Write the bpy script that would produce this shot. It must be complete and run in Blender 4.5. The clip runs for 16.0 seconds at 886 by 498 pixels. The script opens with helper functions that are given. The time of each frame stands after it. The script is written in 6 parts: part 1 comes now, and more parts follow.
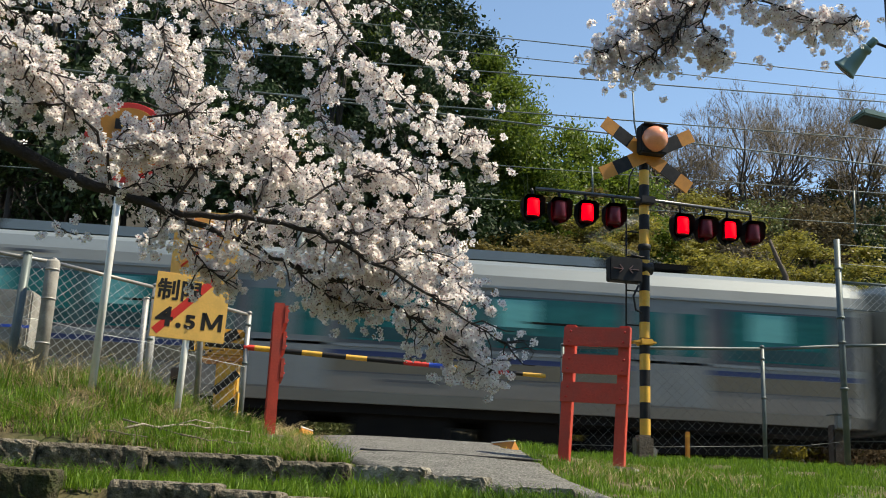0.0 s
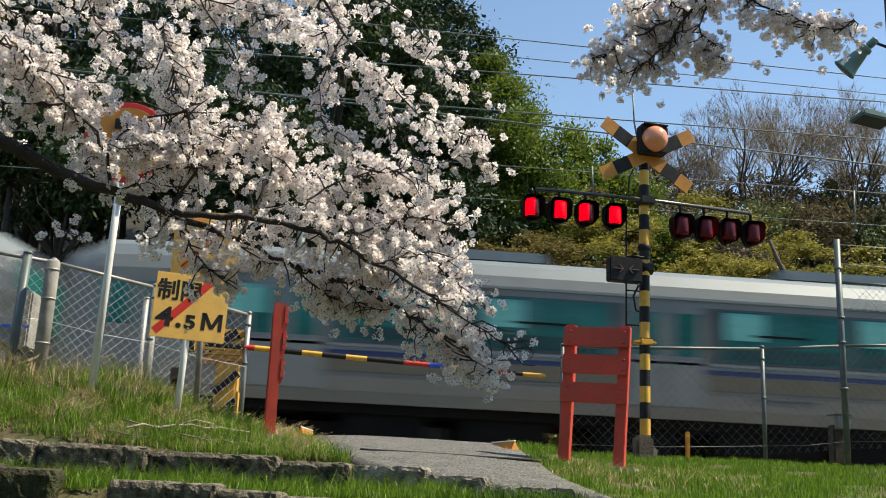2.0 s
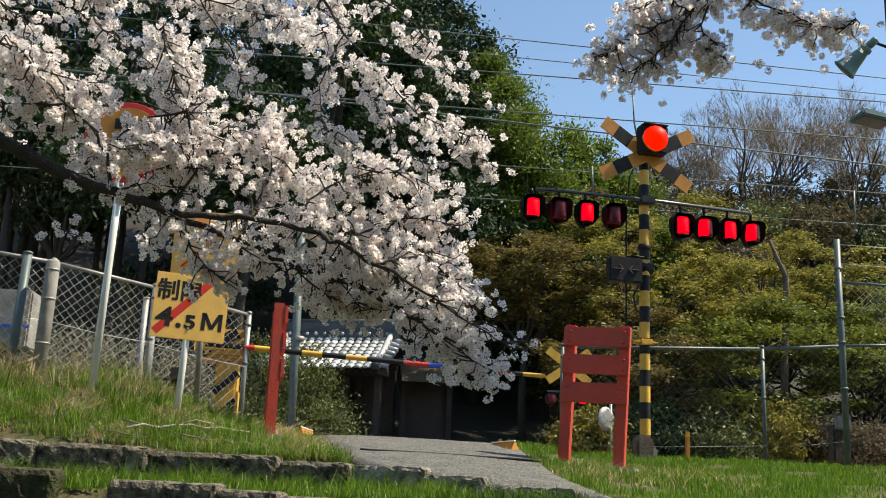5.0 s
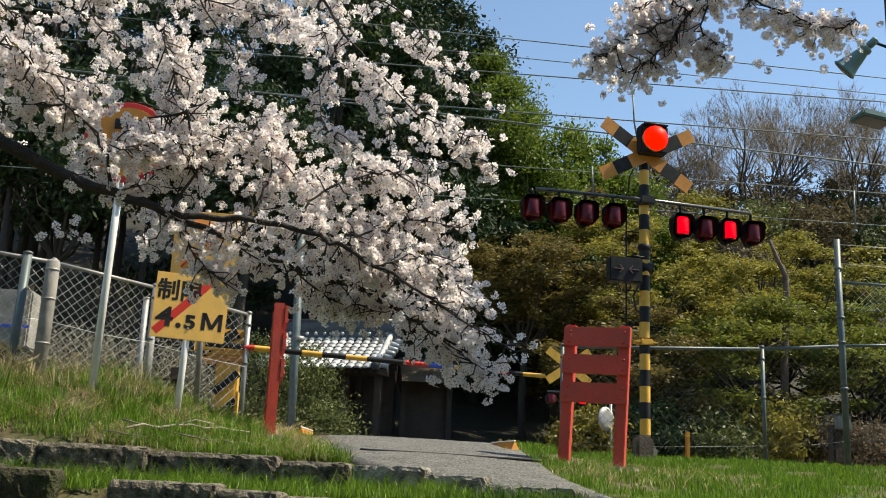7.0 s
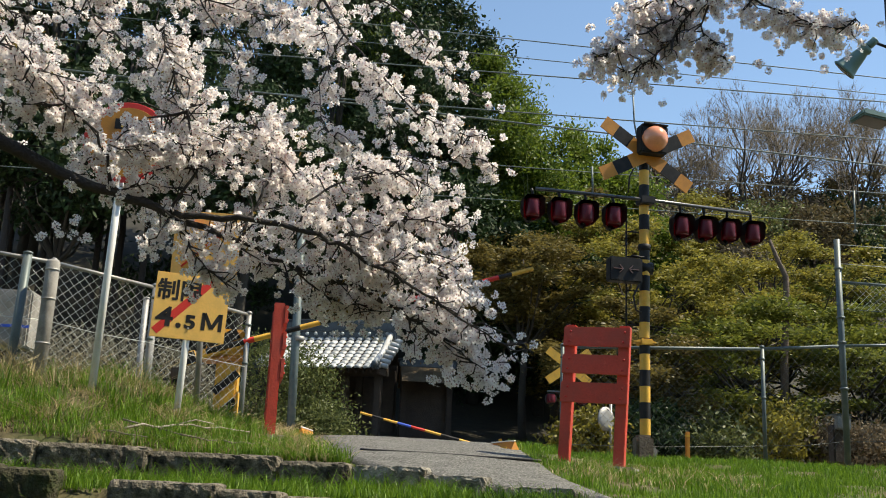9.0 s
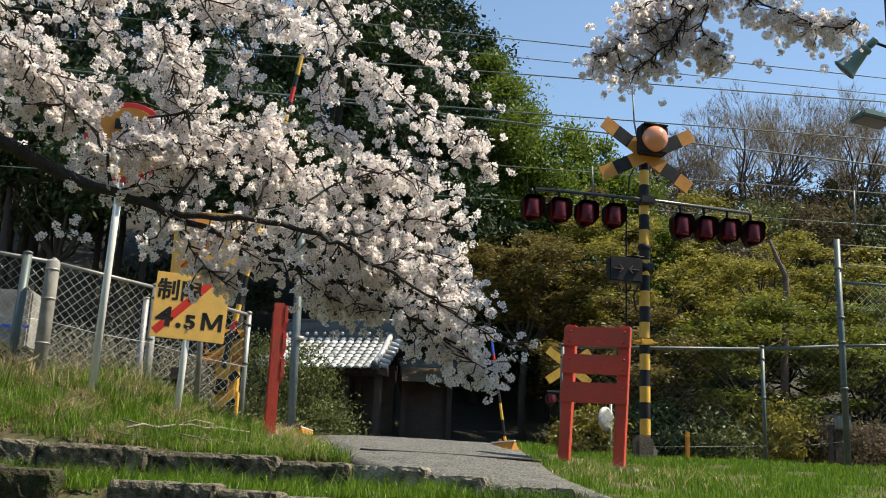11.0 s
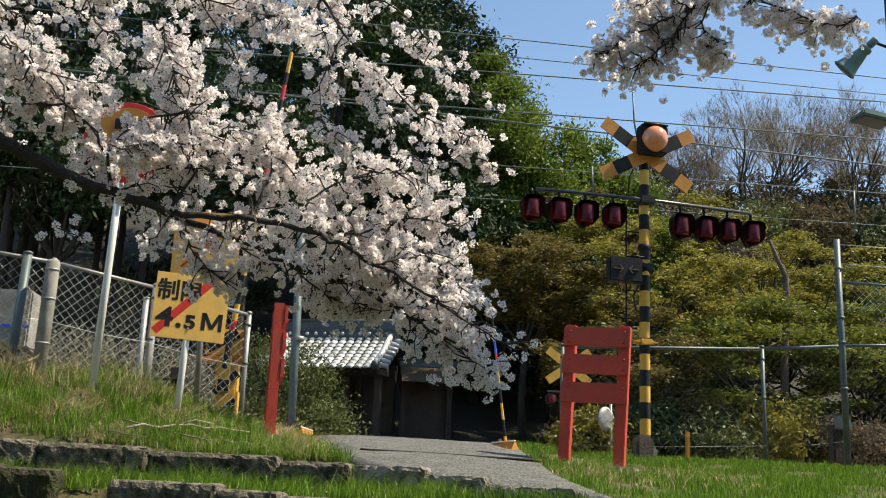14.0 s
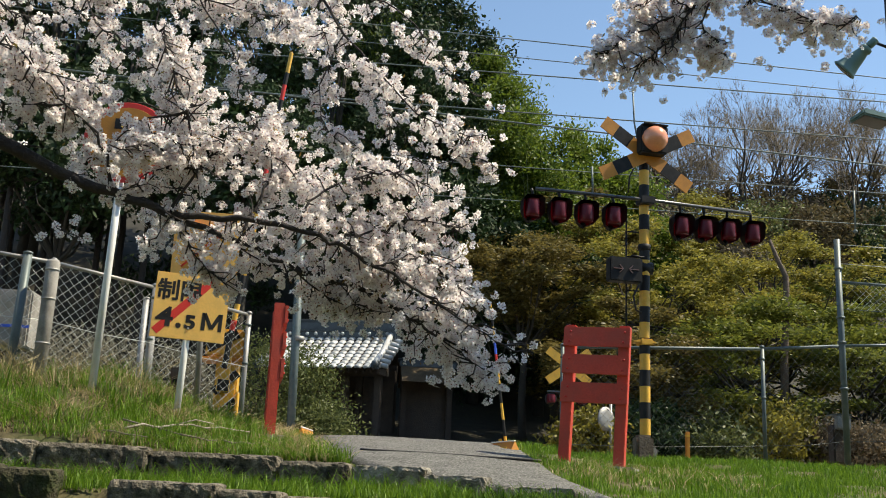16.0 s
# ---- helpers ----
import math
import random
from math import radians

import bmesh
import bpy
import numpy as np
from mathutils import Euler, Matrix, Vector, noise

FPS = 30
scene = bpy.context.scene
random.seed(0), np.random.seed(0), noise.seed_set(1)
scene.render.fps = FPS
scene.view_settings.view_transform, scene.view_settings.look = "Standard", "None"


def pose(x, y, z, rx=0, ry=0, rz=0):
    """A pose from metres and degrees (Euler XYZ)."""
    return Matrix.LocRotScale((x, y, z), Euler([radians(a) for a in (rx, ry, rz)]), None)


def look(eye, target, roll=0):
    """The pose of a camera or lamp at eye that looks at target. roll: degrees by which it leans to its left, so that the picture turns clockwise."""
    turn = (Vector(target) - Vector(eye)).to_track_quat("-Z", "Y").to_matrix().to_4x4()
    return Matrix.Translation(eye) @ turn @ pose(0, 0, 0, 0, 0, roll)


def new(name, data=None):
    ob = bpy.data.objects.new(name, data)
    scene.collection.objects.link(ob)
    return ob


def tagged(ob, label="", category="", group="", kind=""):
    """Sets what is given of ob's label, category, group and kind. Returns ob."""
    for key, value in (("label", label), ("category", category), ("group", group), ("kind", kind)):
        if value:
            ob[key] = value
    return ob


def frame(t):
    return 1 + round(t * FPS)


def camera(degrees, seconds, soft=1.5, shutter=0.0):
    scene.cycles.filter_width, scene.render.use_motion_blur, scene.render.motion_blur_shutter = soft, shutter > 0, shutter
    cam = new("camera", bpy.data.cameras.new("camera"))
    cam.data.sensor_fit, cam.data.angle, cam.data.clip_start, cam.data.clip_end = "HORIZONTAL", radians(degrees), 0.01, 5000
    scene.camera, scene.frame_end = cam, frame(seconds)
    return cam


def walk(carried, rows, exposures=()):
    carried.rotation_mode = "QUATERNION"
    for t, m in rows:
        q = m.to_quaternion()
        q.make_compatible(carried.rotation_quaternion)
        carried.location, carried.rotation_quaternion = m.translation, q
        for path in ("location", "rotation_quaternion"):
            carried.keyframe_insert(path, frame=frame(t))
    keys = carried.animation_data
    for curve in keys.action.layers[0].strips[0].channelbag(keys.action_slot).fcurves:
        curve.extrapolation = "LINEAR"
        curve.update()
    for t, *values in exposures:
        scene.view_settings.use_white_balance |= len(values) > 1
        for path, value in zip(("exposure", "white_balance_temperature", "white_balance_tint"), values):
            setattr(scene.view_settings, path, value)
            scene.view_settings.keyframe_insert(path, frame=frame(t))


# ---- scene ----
cam = camera(47.07, 16.0, soft=1.0, shutter=0.3)
EYE = Vector((0, 0, -0.55))
HEAD, TILT = radians(5.5), radians(13.7)
AHEAD = Vector((math.sin(HEAD) * math.cos(TILT), math.cos(HEAD) * math.cos(TILT), math.sin(TILT)))
STAND = look(EYE, EYE + AHEAD * 10, 2.5)
walk(cam, [(0, STAND), (16, STAND)], exposures=[(0, 0.57, 7700, 6), (16, 0.57, 7700, 6)])

# ---- light: clear spring day, high sun to the right, a little behind the camera ----
SUN_EL, SUN_AZ = radians(56), radians(95)      # azimuth from +Y, clockwise
world = bpy.data.worlds.new("sky")
scene.world = world
world.use_nodes = True
wn = world.node_tree
sky = wn.nodes.new("ShaderNodeTexSky")
sky.sky_type, sky.sun_disc = "NISHITA", False
sky.sun_elevation, sky.sun_rotation = SUN_EL, SUN_AZ
sky.air_density, sky.dust_density, sky.ozone_density = 1.0, 0.1, 5.0
wn.links.new(sky.outputs[0], wn.nodes["Background"].inputs[0])
wn.nodes["Background"].inputs[1].default_value = 0.15
sun = new("sun", bpy.data.lights.new("sun", "SUN"))
sun.data.energy, sun.data.angle, sun.data.color = 5.0, radians(0.5), (1.0, 0.95, 0.87)
SUN_DIR = Vector((math.sin(SUN_AZ) * math.cos(SUN_EL), math.cos(SUN_AZ) * math.cos(SUN_EL), math.sin(SUN_EL)))
sun.matrix_world = look(SUN_DIR * 60, (0, 0, 0))


# ---- materials ----
def mat(name, color, rough=0.6, metal=0.0, var=0.12, scale=8.0, bump=0.0, bump_scale=40.0, dirt=None, dirt_amount=0.0, each=0.0, coat=0.0, spec=0.5, dirt_scale=None):
    """A surface with mottling at two scales, optional dirt patches, relief and a shift from piece to piece."""
    m = bpy.data.materials.new(name)
    m.use_nodes = True
    nt = m.node_tree
    n, l = nt.nodes, nt.links
    b = n["Principled BSDF"]
    b.inputs["Roughness"].default_value, b.inputs["Metallic"].default_value = rough, metal
    b.inputs["Coat Weight"].default_value = coat
    b.inputs["Specular IOR Level"].default_value = spec
    co = n.new("ShaderNodeTexCoord")
    big, fine = n.new("ShaderNodeTexNoise"), n.new("ShaderNodeTexNoise")
    big.inputs["Scale"].default_value, fine.inputs["Scale"].default_value = scale, scale * 9
    big.inputs["Detail"].default_value = fine.inputs["Detail"].default_value = 4
    for t in (big, fine):
        l.new(co.outputs["Object"], t.inputs["Vector"])
    add = n.new("ShaderNodeMath")
    add.operation = "ADD"
    l.new(big.outputs["Fac"], add.inputs[0])
    l.new(fine.outputs["Fac"], add.inputs[1])
    rng = n.new("ShaderNodeMapRange")
    rng.inputs["From Min"].default_value, rng.inputs["From Max"].default_value = 0.6, 1.4
    rng.inputs["To Min"].default_value, rng.inputs["To Max"].default_value = 1 - var, 1 + var
    l.new(add.outputs[0], rng.inputs["Value"])
    value = rng.outputs[0]
    if each:
        info, er, mul = n.new("ShaderNodeObjectInfo"), n.new("ShaderNodeMapRange"), n.new("ShaderNodeMath")
        er.inputs["To Min"].default_value, er.inputs["To Max"].default_value = 1 - each, 1 + each
        l.new(info.outputs["Random"], er.inputs["Value"])
        mul.operation = "MULTIPLY"
        l.new(value, mul.inputs[0])
        l.new(er.outputs[0], mul.inputs[1])
        value = mul.outputs[0]
    hsv = n.new("ShaderNodeHueSaturation")
    hsv.inputs["Color"].default_value = (*color, 1)
    l.new(value, hsv.inputs["Value"])
    out = hsv.outputs[0]
    if dirt:
        patch, ramp, mix = n.new("ShaderNodeTexNoise"), n.new("ShaderNodeMapRange"), n.new("ShaderNodeMix")
        patch.inputs["Scale"].default_value, patch.inputs["Detail"].default_value = dirt_scale or scale * 0.7, 6
        ramp.inputs["From Min"].default_value, ramp.inputs["From Max"].default_value = 0.45, 0.7
        ramp.inputs["To Max"].default_value = dirt_amount
        l.new(co.outputs["Object"], patch.inputs["Vector"])
        l.new(patch.outputs["Fac"], ramp.inputs["Value"])
        mix.data_type = "RGBA"
        l.new(ramp.outputs[0], mix.inputs["Factor"])
        l.new(out, mix.inputs[6])
        mix.inputs[7].default_value = (*dirt, 1)
        out = mix.outputs[2]
    l.new(out, b.inputs["Base Color"])
    if bump:
        bt, bn = n.new("ShaderNodeTexNoise"), n.new("ShaderNodeBump")
        bt.inputs["Scale"].default_value, bt.inputs["Detail"].default_value = bump_scale, 5
        bn.inputs["Strength"].default_value, bn.inputs["Distance"].default_value = bump, 0.02
        l.new(co.outputs["Object"], bt.inputs["Vector"])
        l.new(bt.outputs["Fac"], bn.inputs["Height"])
        l.new(bn.outputs[0], b.inputs["Normal"])
    return m


def leaf_mat(name, dark, light, translucent=0.45, rough=0.5):
    """Thin leaves or petals: colour shifts from leaf to leaf, light passes through."""
    m = bpy.data.materials.new(name)
    m.use_nodes = True
    n, l = m.node_tree.nodes, m.node_tree.links
    b, out = n["Principled BSDF"], n["Material Output"]
    geo, mix, tr, ms = n.new("ShaderNodeNewGeometry"), n.new("ShaderNodeMix"), n.new("ShaderNodeBsdfTranslucent"), n.new("ShaderNodeMixShader")
    mix.data_type = "RGBA"
    mix.inputs[6].default_value, mix.inputs[7].default_value = (*dark, 1), (*light, 1)
    l.new(geo.outputs["Random Per Island"], mix.inputs["Factor"])
    l.new(mix.outputs[2], b.inputs["Base Color"])
    l.new(mix.outputs[2], tr.inputs["Color"])
    b.inputs["Roughness"].default_value = rough
    b.inputs["Specular IOR Level"].default_value = 0.3
    ms.inputs[0].default_value = translucent
    l.new(b.outputs[0], ms.inputs[1])
    l.new(tr.outputs[0], ms.inputs[2])
    l.new(ms.outputs[0], out.inputs["Surface"])
    return m


def glow_mat(name, color, strength):
    m = bpy.data.materials.new(name)
    m.use_nodes = True
    b = m.node_tree.nodes["Principled BSDF"]
    b.inputs["Base Color"].default_value = (color[0] * 0.3, color[1] * 0.3, color[2] * 0.3, 1)
    b.inputs["Roughness"].default_value = 0.5
    b.inputs["Specular IOR Level"].default_value = 0.15
    b.inputs["Emission Color"].default_value = (*color, 1)
    b.inputs["Emission Strength"].default_value = strength
    return m


M_EARTH = mat("earth", (0.10, 0.085, 0.045), 0.95, var=0.4, scale=2.5, bump=0.8, bump_scale=12, dirt=(0.05, 0.09, 0.02), dirt_amount=0.95, spec=0.2)
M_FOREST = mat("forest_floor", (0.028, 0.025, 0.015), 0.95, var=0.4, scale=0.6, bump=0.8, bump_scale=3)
M_ASPHALT = mat("asphalt", (0.09, 0.089, 0.082), 0.95, var=0.7, scale=5, bump=1.0, bump_scale=70, dirt=(0.33, 0.325, 0.30), dirt_amount=0.85, spec=0.25, dirt_scale=55)
M_STONE = mat("kerb_stone", (0.165, 0.145, 0.112), 0.95, var=0.9, scale=14, bump=1.0, bump_scale=55, dirt=(0.016, 0.015, 0.011), dirt_amount=1.0, each=0.25, spec=0.2, dirt_scale=11)
M_KERBPALE = mat("pale_kerb_stone", (0.30, 0.275, 0.225), 0.95, var=0.5, scale=12, bump=1.0, bump_scale=55, dirt=(0.05, 0.045, 0.032), dirt_amount=0.8, each=0.1, spec=0.2, dirt_scale=9)
M_MOSS = mat("mossy_dark_stone", (0.06, 0.055, 0.035), 0.95, var=0.7, scale=12, bump=1.0, bump_scale=45, dirt=(0.03, 0.045, 0.012), dirt_amount=0.8, spec=0.2)
M_CONCRETE = mat("concrete", (0.29, 0.275, 0.245), 0.9, var=0.25, scale=9, bump=0.25, bump_scale=60, dirt=(0.12, 0.11, 0.09), dirt_amount=0.6)
M_STAINED = mat("stained_concrete", (0.16, 0.125, 0.095), 0.95, var=0.4, scale=8, bump=0.6, bump_scale=40, dirt=(0.05, 0.035, 0.028), dirt_amount=0.8)
M_BALLAST = mat("ballast", (0.20, 0.17, 0.14), 0.95, var=0.5, scale=6, bump=1.0, bump_scale=25)
M_GALV = mat("galvanised_steel", (0.30, 0.30, 0.29), 0.55, 0.5, var=0.25, scale=10, dirt=(0.2, 0.17, 0.13), dirt_amount=0.5)
M_GREYPAINT = mat("grey_green_paint", (0.09, 0.12, 0.12), 0.5, 0.2, var=0.2, scale=10, dirt=(0.2, 0.2, 0.18), dirt_amount=0.4)
M_WIRE = mat("fence_wire", (0.60, 0.62, 0.59), 0.5, 0.3, var=0.15, scale=6)
M_WIREDARK = mat("weathered_fence_wire", (0.14, 0.15, 0.14), 0.6, 0.4, var=0.25, scale=6)
M_WHITE = mat("white_paint", (0.72, 0.72, 0.68), 0.5, var=0.1, scale=10, dirt=(0.45, 0.43, 0.38), dirt_amount=0.4)
M_RED = mat("vermilion_paint", (0.54, 0.058, 0.033), 0.55, var=0.18, scale=7, bump=0.15, bump_scale=50, dirt=(0.40, 0.07, 0.045), dirt_amount=0.6)
M_YELLOW = mat("warning_yellow", (0.72, 0.40, 0.05), 0.5, var=0.15, scale=9, dirt=(0.42, 0.25, 0.06), dirt_amount=0.4)
M_ORANGE = mat("faded_orange", (0.60, 0.24, 0.03), 0.55, var=0.15, scale=9, dirt=(0.35, 0.15, 0.03), dirt_amount=0.4)
M_SIGNYELLOW = mat("sign_yellow", (0.86, 0.50, 0.125), 0.45, var=0.1, scale=7, dirt=(0.55, 0.38, 0.12), dirt_amount=0.4)
M_BLACK = mat("black_paint", (0.014, 0.014, 0.015), 0.55, var=0.3, scale=10, dirt=(0.04, 0.037, 0.034), dirt_amount=0.5, spec=0.25)
M_DARKSTEEL = mat("dark_bare_steel", (0.10, 0.10, 0.10), 0.35, 0.6, var=0.2, scale=10)
M_SIGNRED = mat("sign_red", (0.62, 0.03, 0.02), 0.5, var=0.15, scale=8)
M_BLUE = mat("band_blue", (0.03, 0.10, 0.55), 0.5, var=0.1, scale=9)
M_RUBBER = mat("black_rubber", (0.02, 0.02, 0.02), 0.8, var=0.2)
M_WOOD_DARK = mat("old_dark_timber", (0.06, 0.042, 0.03), 0.85, var=0.35, scale=5, bump=0.4, bump_scale=30)
M_TILE = mat("grey_roof_tile", (0.40, 0.41, 0.41), 0.30, var=0.25, scale=6, each=0.25)
M_RIDGE = mat("dark_ridge_tile", (0.055, 0.065, 0.075), 0.45, var=0.3, scale=6)
M_THATCH = mat("weathered_bark_thatch", (0.20, 0.14, 0.08), 0.95, var=0.35, scale=8, bump=0.8, bump_scale=40)
M_BARK_CHERRY = mat("cherry_bark", (0.030, 0.024, 0.022), 0.85, var=0.4, scale=20, bump=0.8, bump_scale=60)
M_BARK = mat("grey_bark", (0.20, 0.165, 0.135), 0.9, var=0.35, scale=6, bump=0.6, bump_scale=30)
M_BARK_MAPLE = mat("dark_maple_bark", (0.045, 0.037, 0.028), 0.9, var=0.35, scale=6, bump=0.6, bump_scale=30)
M_DEADWOOD = mat("bleached_dead_wood", (0.38, 0.33, 0.26), 0.9, var=0.3, scale=12, bump=0.5, bump_scale=60)
M_SNAG = mat("reddish_grey_bark", (0.11, 0.08, 0.06), 0.9, var=0.45, scale=9, bump=0.8, bump_scale=30)
M_BAMBOO = mat("bamboo_culm", (0.10, 0.13, 0.05), 0.5, var=0.3, scale=3)
M_GRASS = leaf_mat("grass_blades", (0.055, 0.135, 0.010), (0.20, 0.33, 0.035), 0.45)
M_DRYGRASS = leaf_mat("dry_grass", (0.30, 0.24, 0.12), (0.48, 0.40, 0.22), 0.3)
M_PETAL = leaf_mat("cherry_petals", (0.88, 0.82, 0.80), (0.96, 0.935, 0.915), 0.62, 0.7)
M_CALYX = leaf_mat("flower_hearts", (0.22, 0.03, 0.05), (0.30, 0.06, 0.06), 0.2)
M_YOUNG = leaf_mat("bronze_leaf_buds", (0.20, 0.10, 0.03), (0.25, 0.20, 0.05), 0.4)
M_EVERGREEN = leaf_mat("evergreen_leaves", (0.010, 0.022, 0.007), (0.032, 0.064, 0.016), 0.12, 0.6)
M_BAMBOOLEAF = leaf_mat("bamboo_leaves", (0.045, 0.085, 0.010), (0.19, 0.25, 0.034), 0.45)
M_MAPLE = leaf_mat("young_maple_leaves", (0.13, 0.118, 0.019), (0.32, 0.285, 0.06), 0.46)
M_SHRUB = leaf_mat("shrub_leaves", (0.05, 0.07, 0.02), (0.16, 0.18, 0.06), 0.35)
M_TWIG = leaf_mat("bare_twigs", (0.085, 0.07, 0.052), (0.17, 0.142, 0.105), 0.1, 0.9)
M_BRUSH = leaf_mat("brown_brush", (0.06, 0.045, 0.025), (0.15, 0.12, 0.055), 0.3, 0.8)
M_DRYBRUSH = leaf_mat("pale_dry_brush", (0.12, 0.115, 0.085), (0.30, 0.28, 0.21), 0.3, 0.8)
M_ROSYTWIG = leaf_mat("rosy_twigs", (0.075, 0.06, 0.035), (0.24, 0.18, 0.11), 0.3, 0.8)
# end faces of the cabs: their shade is put into a dark blue-grey
M_CAB = mat("shaded_cab_end", (0.055, 0.065, 0.085), 0.35, var=0.12, scale=2)
M_MAPLEGREEN = leaf_mat("green_maple_leaves", (0.085, 0.105, 0.016), (0.22, 0.24, 0.045), 0.45)
M_MAPLEBRONZE = leaf_mat("bronze_maple_leaves", (0.08, 0.066, 0.018), (0.21, 0.165, 0.048), 0.45)
M_STEEL = mat("brushed_stainless_steel", (0.185, 0.20, 0.195), 0.5, 0.2, var=0.15, scale=2)
M_ROOFSTEEL = mat("pale_roof_steel", (0.18, 0.21, 0.222), 0.5, 0.2, var=0.12, scale=2)
M_TRAINGREY = mat("dark_grey_band", (0.068, 0.072, 0.078), 0.4, var=0.1, scale=2, coat=0.15)
# beige stripe and lower steel, both tinted with the ground's warm reflection
M_TRAINBROWN = mat("beige_stripe", (0.11, 0.10, 0.07), 0.65, var=0.1, scale=2)
M_TRAINWARM = mat("ground_tinted_steel", (0.165, 0.157, 0.137), 0.6, 0.1, var=0.12, scale=2)
M_TRAINBLUE = mat("blue_stripe", (0.02, 0.035, 0.11), 0.4, var=0.1, scale=2)
M_TRAINGLASS = mat("tinted_train_glass", (0.016, 0.125, 0.125), 0.10, var=0.5, scale=1.2, spec=0.5)
M_TRAINSEAT = mat("seats_behind_glass", (0.008, 0.045, 0.05), 0.3, var=0.5, scale=1.5)
# light seen through the windows, painted as a brighter teal
M_TRAINLIGHT = mat("bright_teal_patch", (0.11, 0.40, 0.38), 0.4, var=0.3, scale=1.5)
M_UNDER = mat("underfloor_black", (0.010, 0.0095, 0.009), 0.9, var=0.4, scale=4, spec=0.1)
M_LAMP_OFF = mat("dark_red_lens", (0.10, 0.006, 0.014), 0.35, var=0.2, scale=10, spec=0.3)
M_LAMP_ON = glow_mat("lit_red_lens", (1.0, 0.0, 0.012), 1.2)
M_DOME_OFF = mat("faded_salmon_lens", (0.80, 0.30, 0.14), 0.22, var=0.15, scale=8, coat=0.8)
M_DOME_ON = glow_mat("lit_dome", (1.0, 0.008, 0.0), 1.15)
M_LAMPGREEN = mat("floodlight_green", (0.10, 0.17, 0.15), 0.45, 0.2, var=0.15)
M_GLASS = mat("floodlight_glass", (0.05, 0.055, 0.05), 0.1, var=0.05)


# ---- mesh helpers ----
def part(name, bm, material, parent=None, label="", smooth=False):
    """Link a bmesh as one mesh object, under a thing or a part."""
    me = bpy.data.meshes.new(name)
    if smooth:
        for f in bm.faces:
            f.smooth = True
    bm.to_mesh(me)
    bm.free()
    for m in material if isinstance(material, (list, tuple)) else [material]:
        me.materials.append(m)
    ob = new(name, me)
    if parent:
        ob.parent = parent
    if label:
        tagged(ob, label)
    return ob


def thing(name, label, category, at=(0, 0, 0), rz=0.0, group="", kind=""):
    ob = new(name)
    ob.empty_display_size = 0.2
    ob.matrix_basis = pose(*at, 0, 0, rz)
    return tagged(ob, label, category, group, kind)


def sheet(name, verts, faces, material, parent=None, slots=None, smooth=False):
    """A large mesh straight from arrays."""
    me = bpy.data.meshes.new(name)
    verts, faces = np.asarray(verts, np.float32), np.asarray(faces, np.int32)
    k = faces.shape[1]
    me.vertices.add(len(verts))
    me.vertices.foreach_set("co", verts.ravel())
    me.loops.add(faces.size)
    me.loops.foreach_set("vertex_index", faces.ravel())
    me.polygons.add(len(faces))
    me.polygons.foreach_set("loop_start", np.arange(0, faces.size, k, dtype=np.int32))
    for m in material if isinstance(material, (list, tuple)) else [material]:
        me.materials.append(m)
    if slots is not None:
        me.polygons.foreach_set("material_index", np.asarray(slots, np.int32))
    if smooth:
        me.polygons.foreach_set("use_smooth", np.ones(len(faces), bool))
    me.update(calc_edges=True)
    me.validate()
    ob = new(name, me)
    if parent:
        ob.parent = parent
    return ob


def bar(bm, a, b, w, h=None, bevel=0.0, spin=0.0, slot=0):
    """A box-shaped bar from a to b, w by h across."""
    a, b = Vector(a), Vector(b)
    h = h or w
    q = (b - a).to_track_quat("Z", "Y").to_matrix().to_4x4()
    m = Matrix.Translation((a + b) / 2) @ q @ Matrix.Rotation(spin, 4, "Z") @ Matrix.Diagonal((w, h, (b - a).length, 1))
    made = bmesh.ops.create_cube(bm, size=1, matrix=m)["verts"]
    faces = {f for v in made for f in v.link_faces}
    for f in faces:
        f.material_index = slot
    if bevel:
        edges = list({e for v in made for e in v.link_edges})
        bmesh.ops.bevel(bm, geom=edges, offset=bevel, segments=1, affect="EDGES")
    return bm


def box(bm, x0, x1, y0, y1, z0, z1, bevel=0.0, slot=0):
    m = Matrix.Translation(((x0 + x1) / 2, (y0 + y1) / 2, (z0 + z1) / 2)) @ Matrix.Diagonal((x1 - x0, y1 - y0, z1 - z0, 1))
    made = bmesh.ops.create_cube(bm, size=1, matrix=m)["verts"]
    for f in {f for v in made for f in v.link_faces}:
        f.material_index = slot
    if bevel:
        bmesh.ops.bevel(bm, geom=list({e for v in made for e in v.link_edges}), offset=bevel, segments=2, affect="EDGES")
    return bm


def tube(bm, points, radii, n=8, caps=True, slot=0):
    """A tapering tube along points."""
    pts = [Vector(p) for p in points]
    radii = radii if isinstance(radii, (list, tuple)) else [radii] * len(pts)
    rings, up = [], None
    for i, p in enumerate(pts):
        d = (pts[min(i + 1, len(pts) - 1)] - pts[max(i - 1, 0)]).normalized()
        up = Vector((0.31, 0.17, 0.93)) if up is None else up
        s = d.cross(up)
        s = s.normalized() if s.length > 0.05 else d.orthogonal().normalized()
        t = s.cross(d)
        up = t
        rings.append([bm.verts.new(p + (s * math.cos(a) + t * math.sin(a)) * radii[i]) for a in (2 * math.pi * k / n for k in range(n))])
    for r0, r1 in zip(rings, rings[1:]):
        for k in range(n):
            f = bm.faces.new((r0[k], r0[(k + 1) % n], r1[(k + 1) % n], r1[k]))
            f.smooth, f.material_index = True, slot
    if caps:
        bm.faces.new(rings[0][::-1]).material_index = slot
        bm.faces.new(rings[-1]).material_index = slot
    return bm


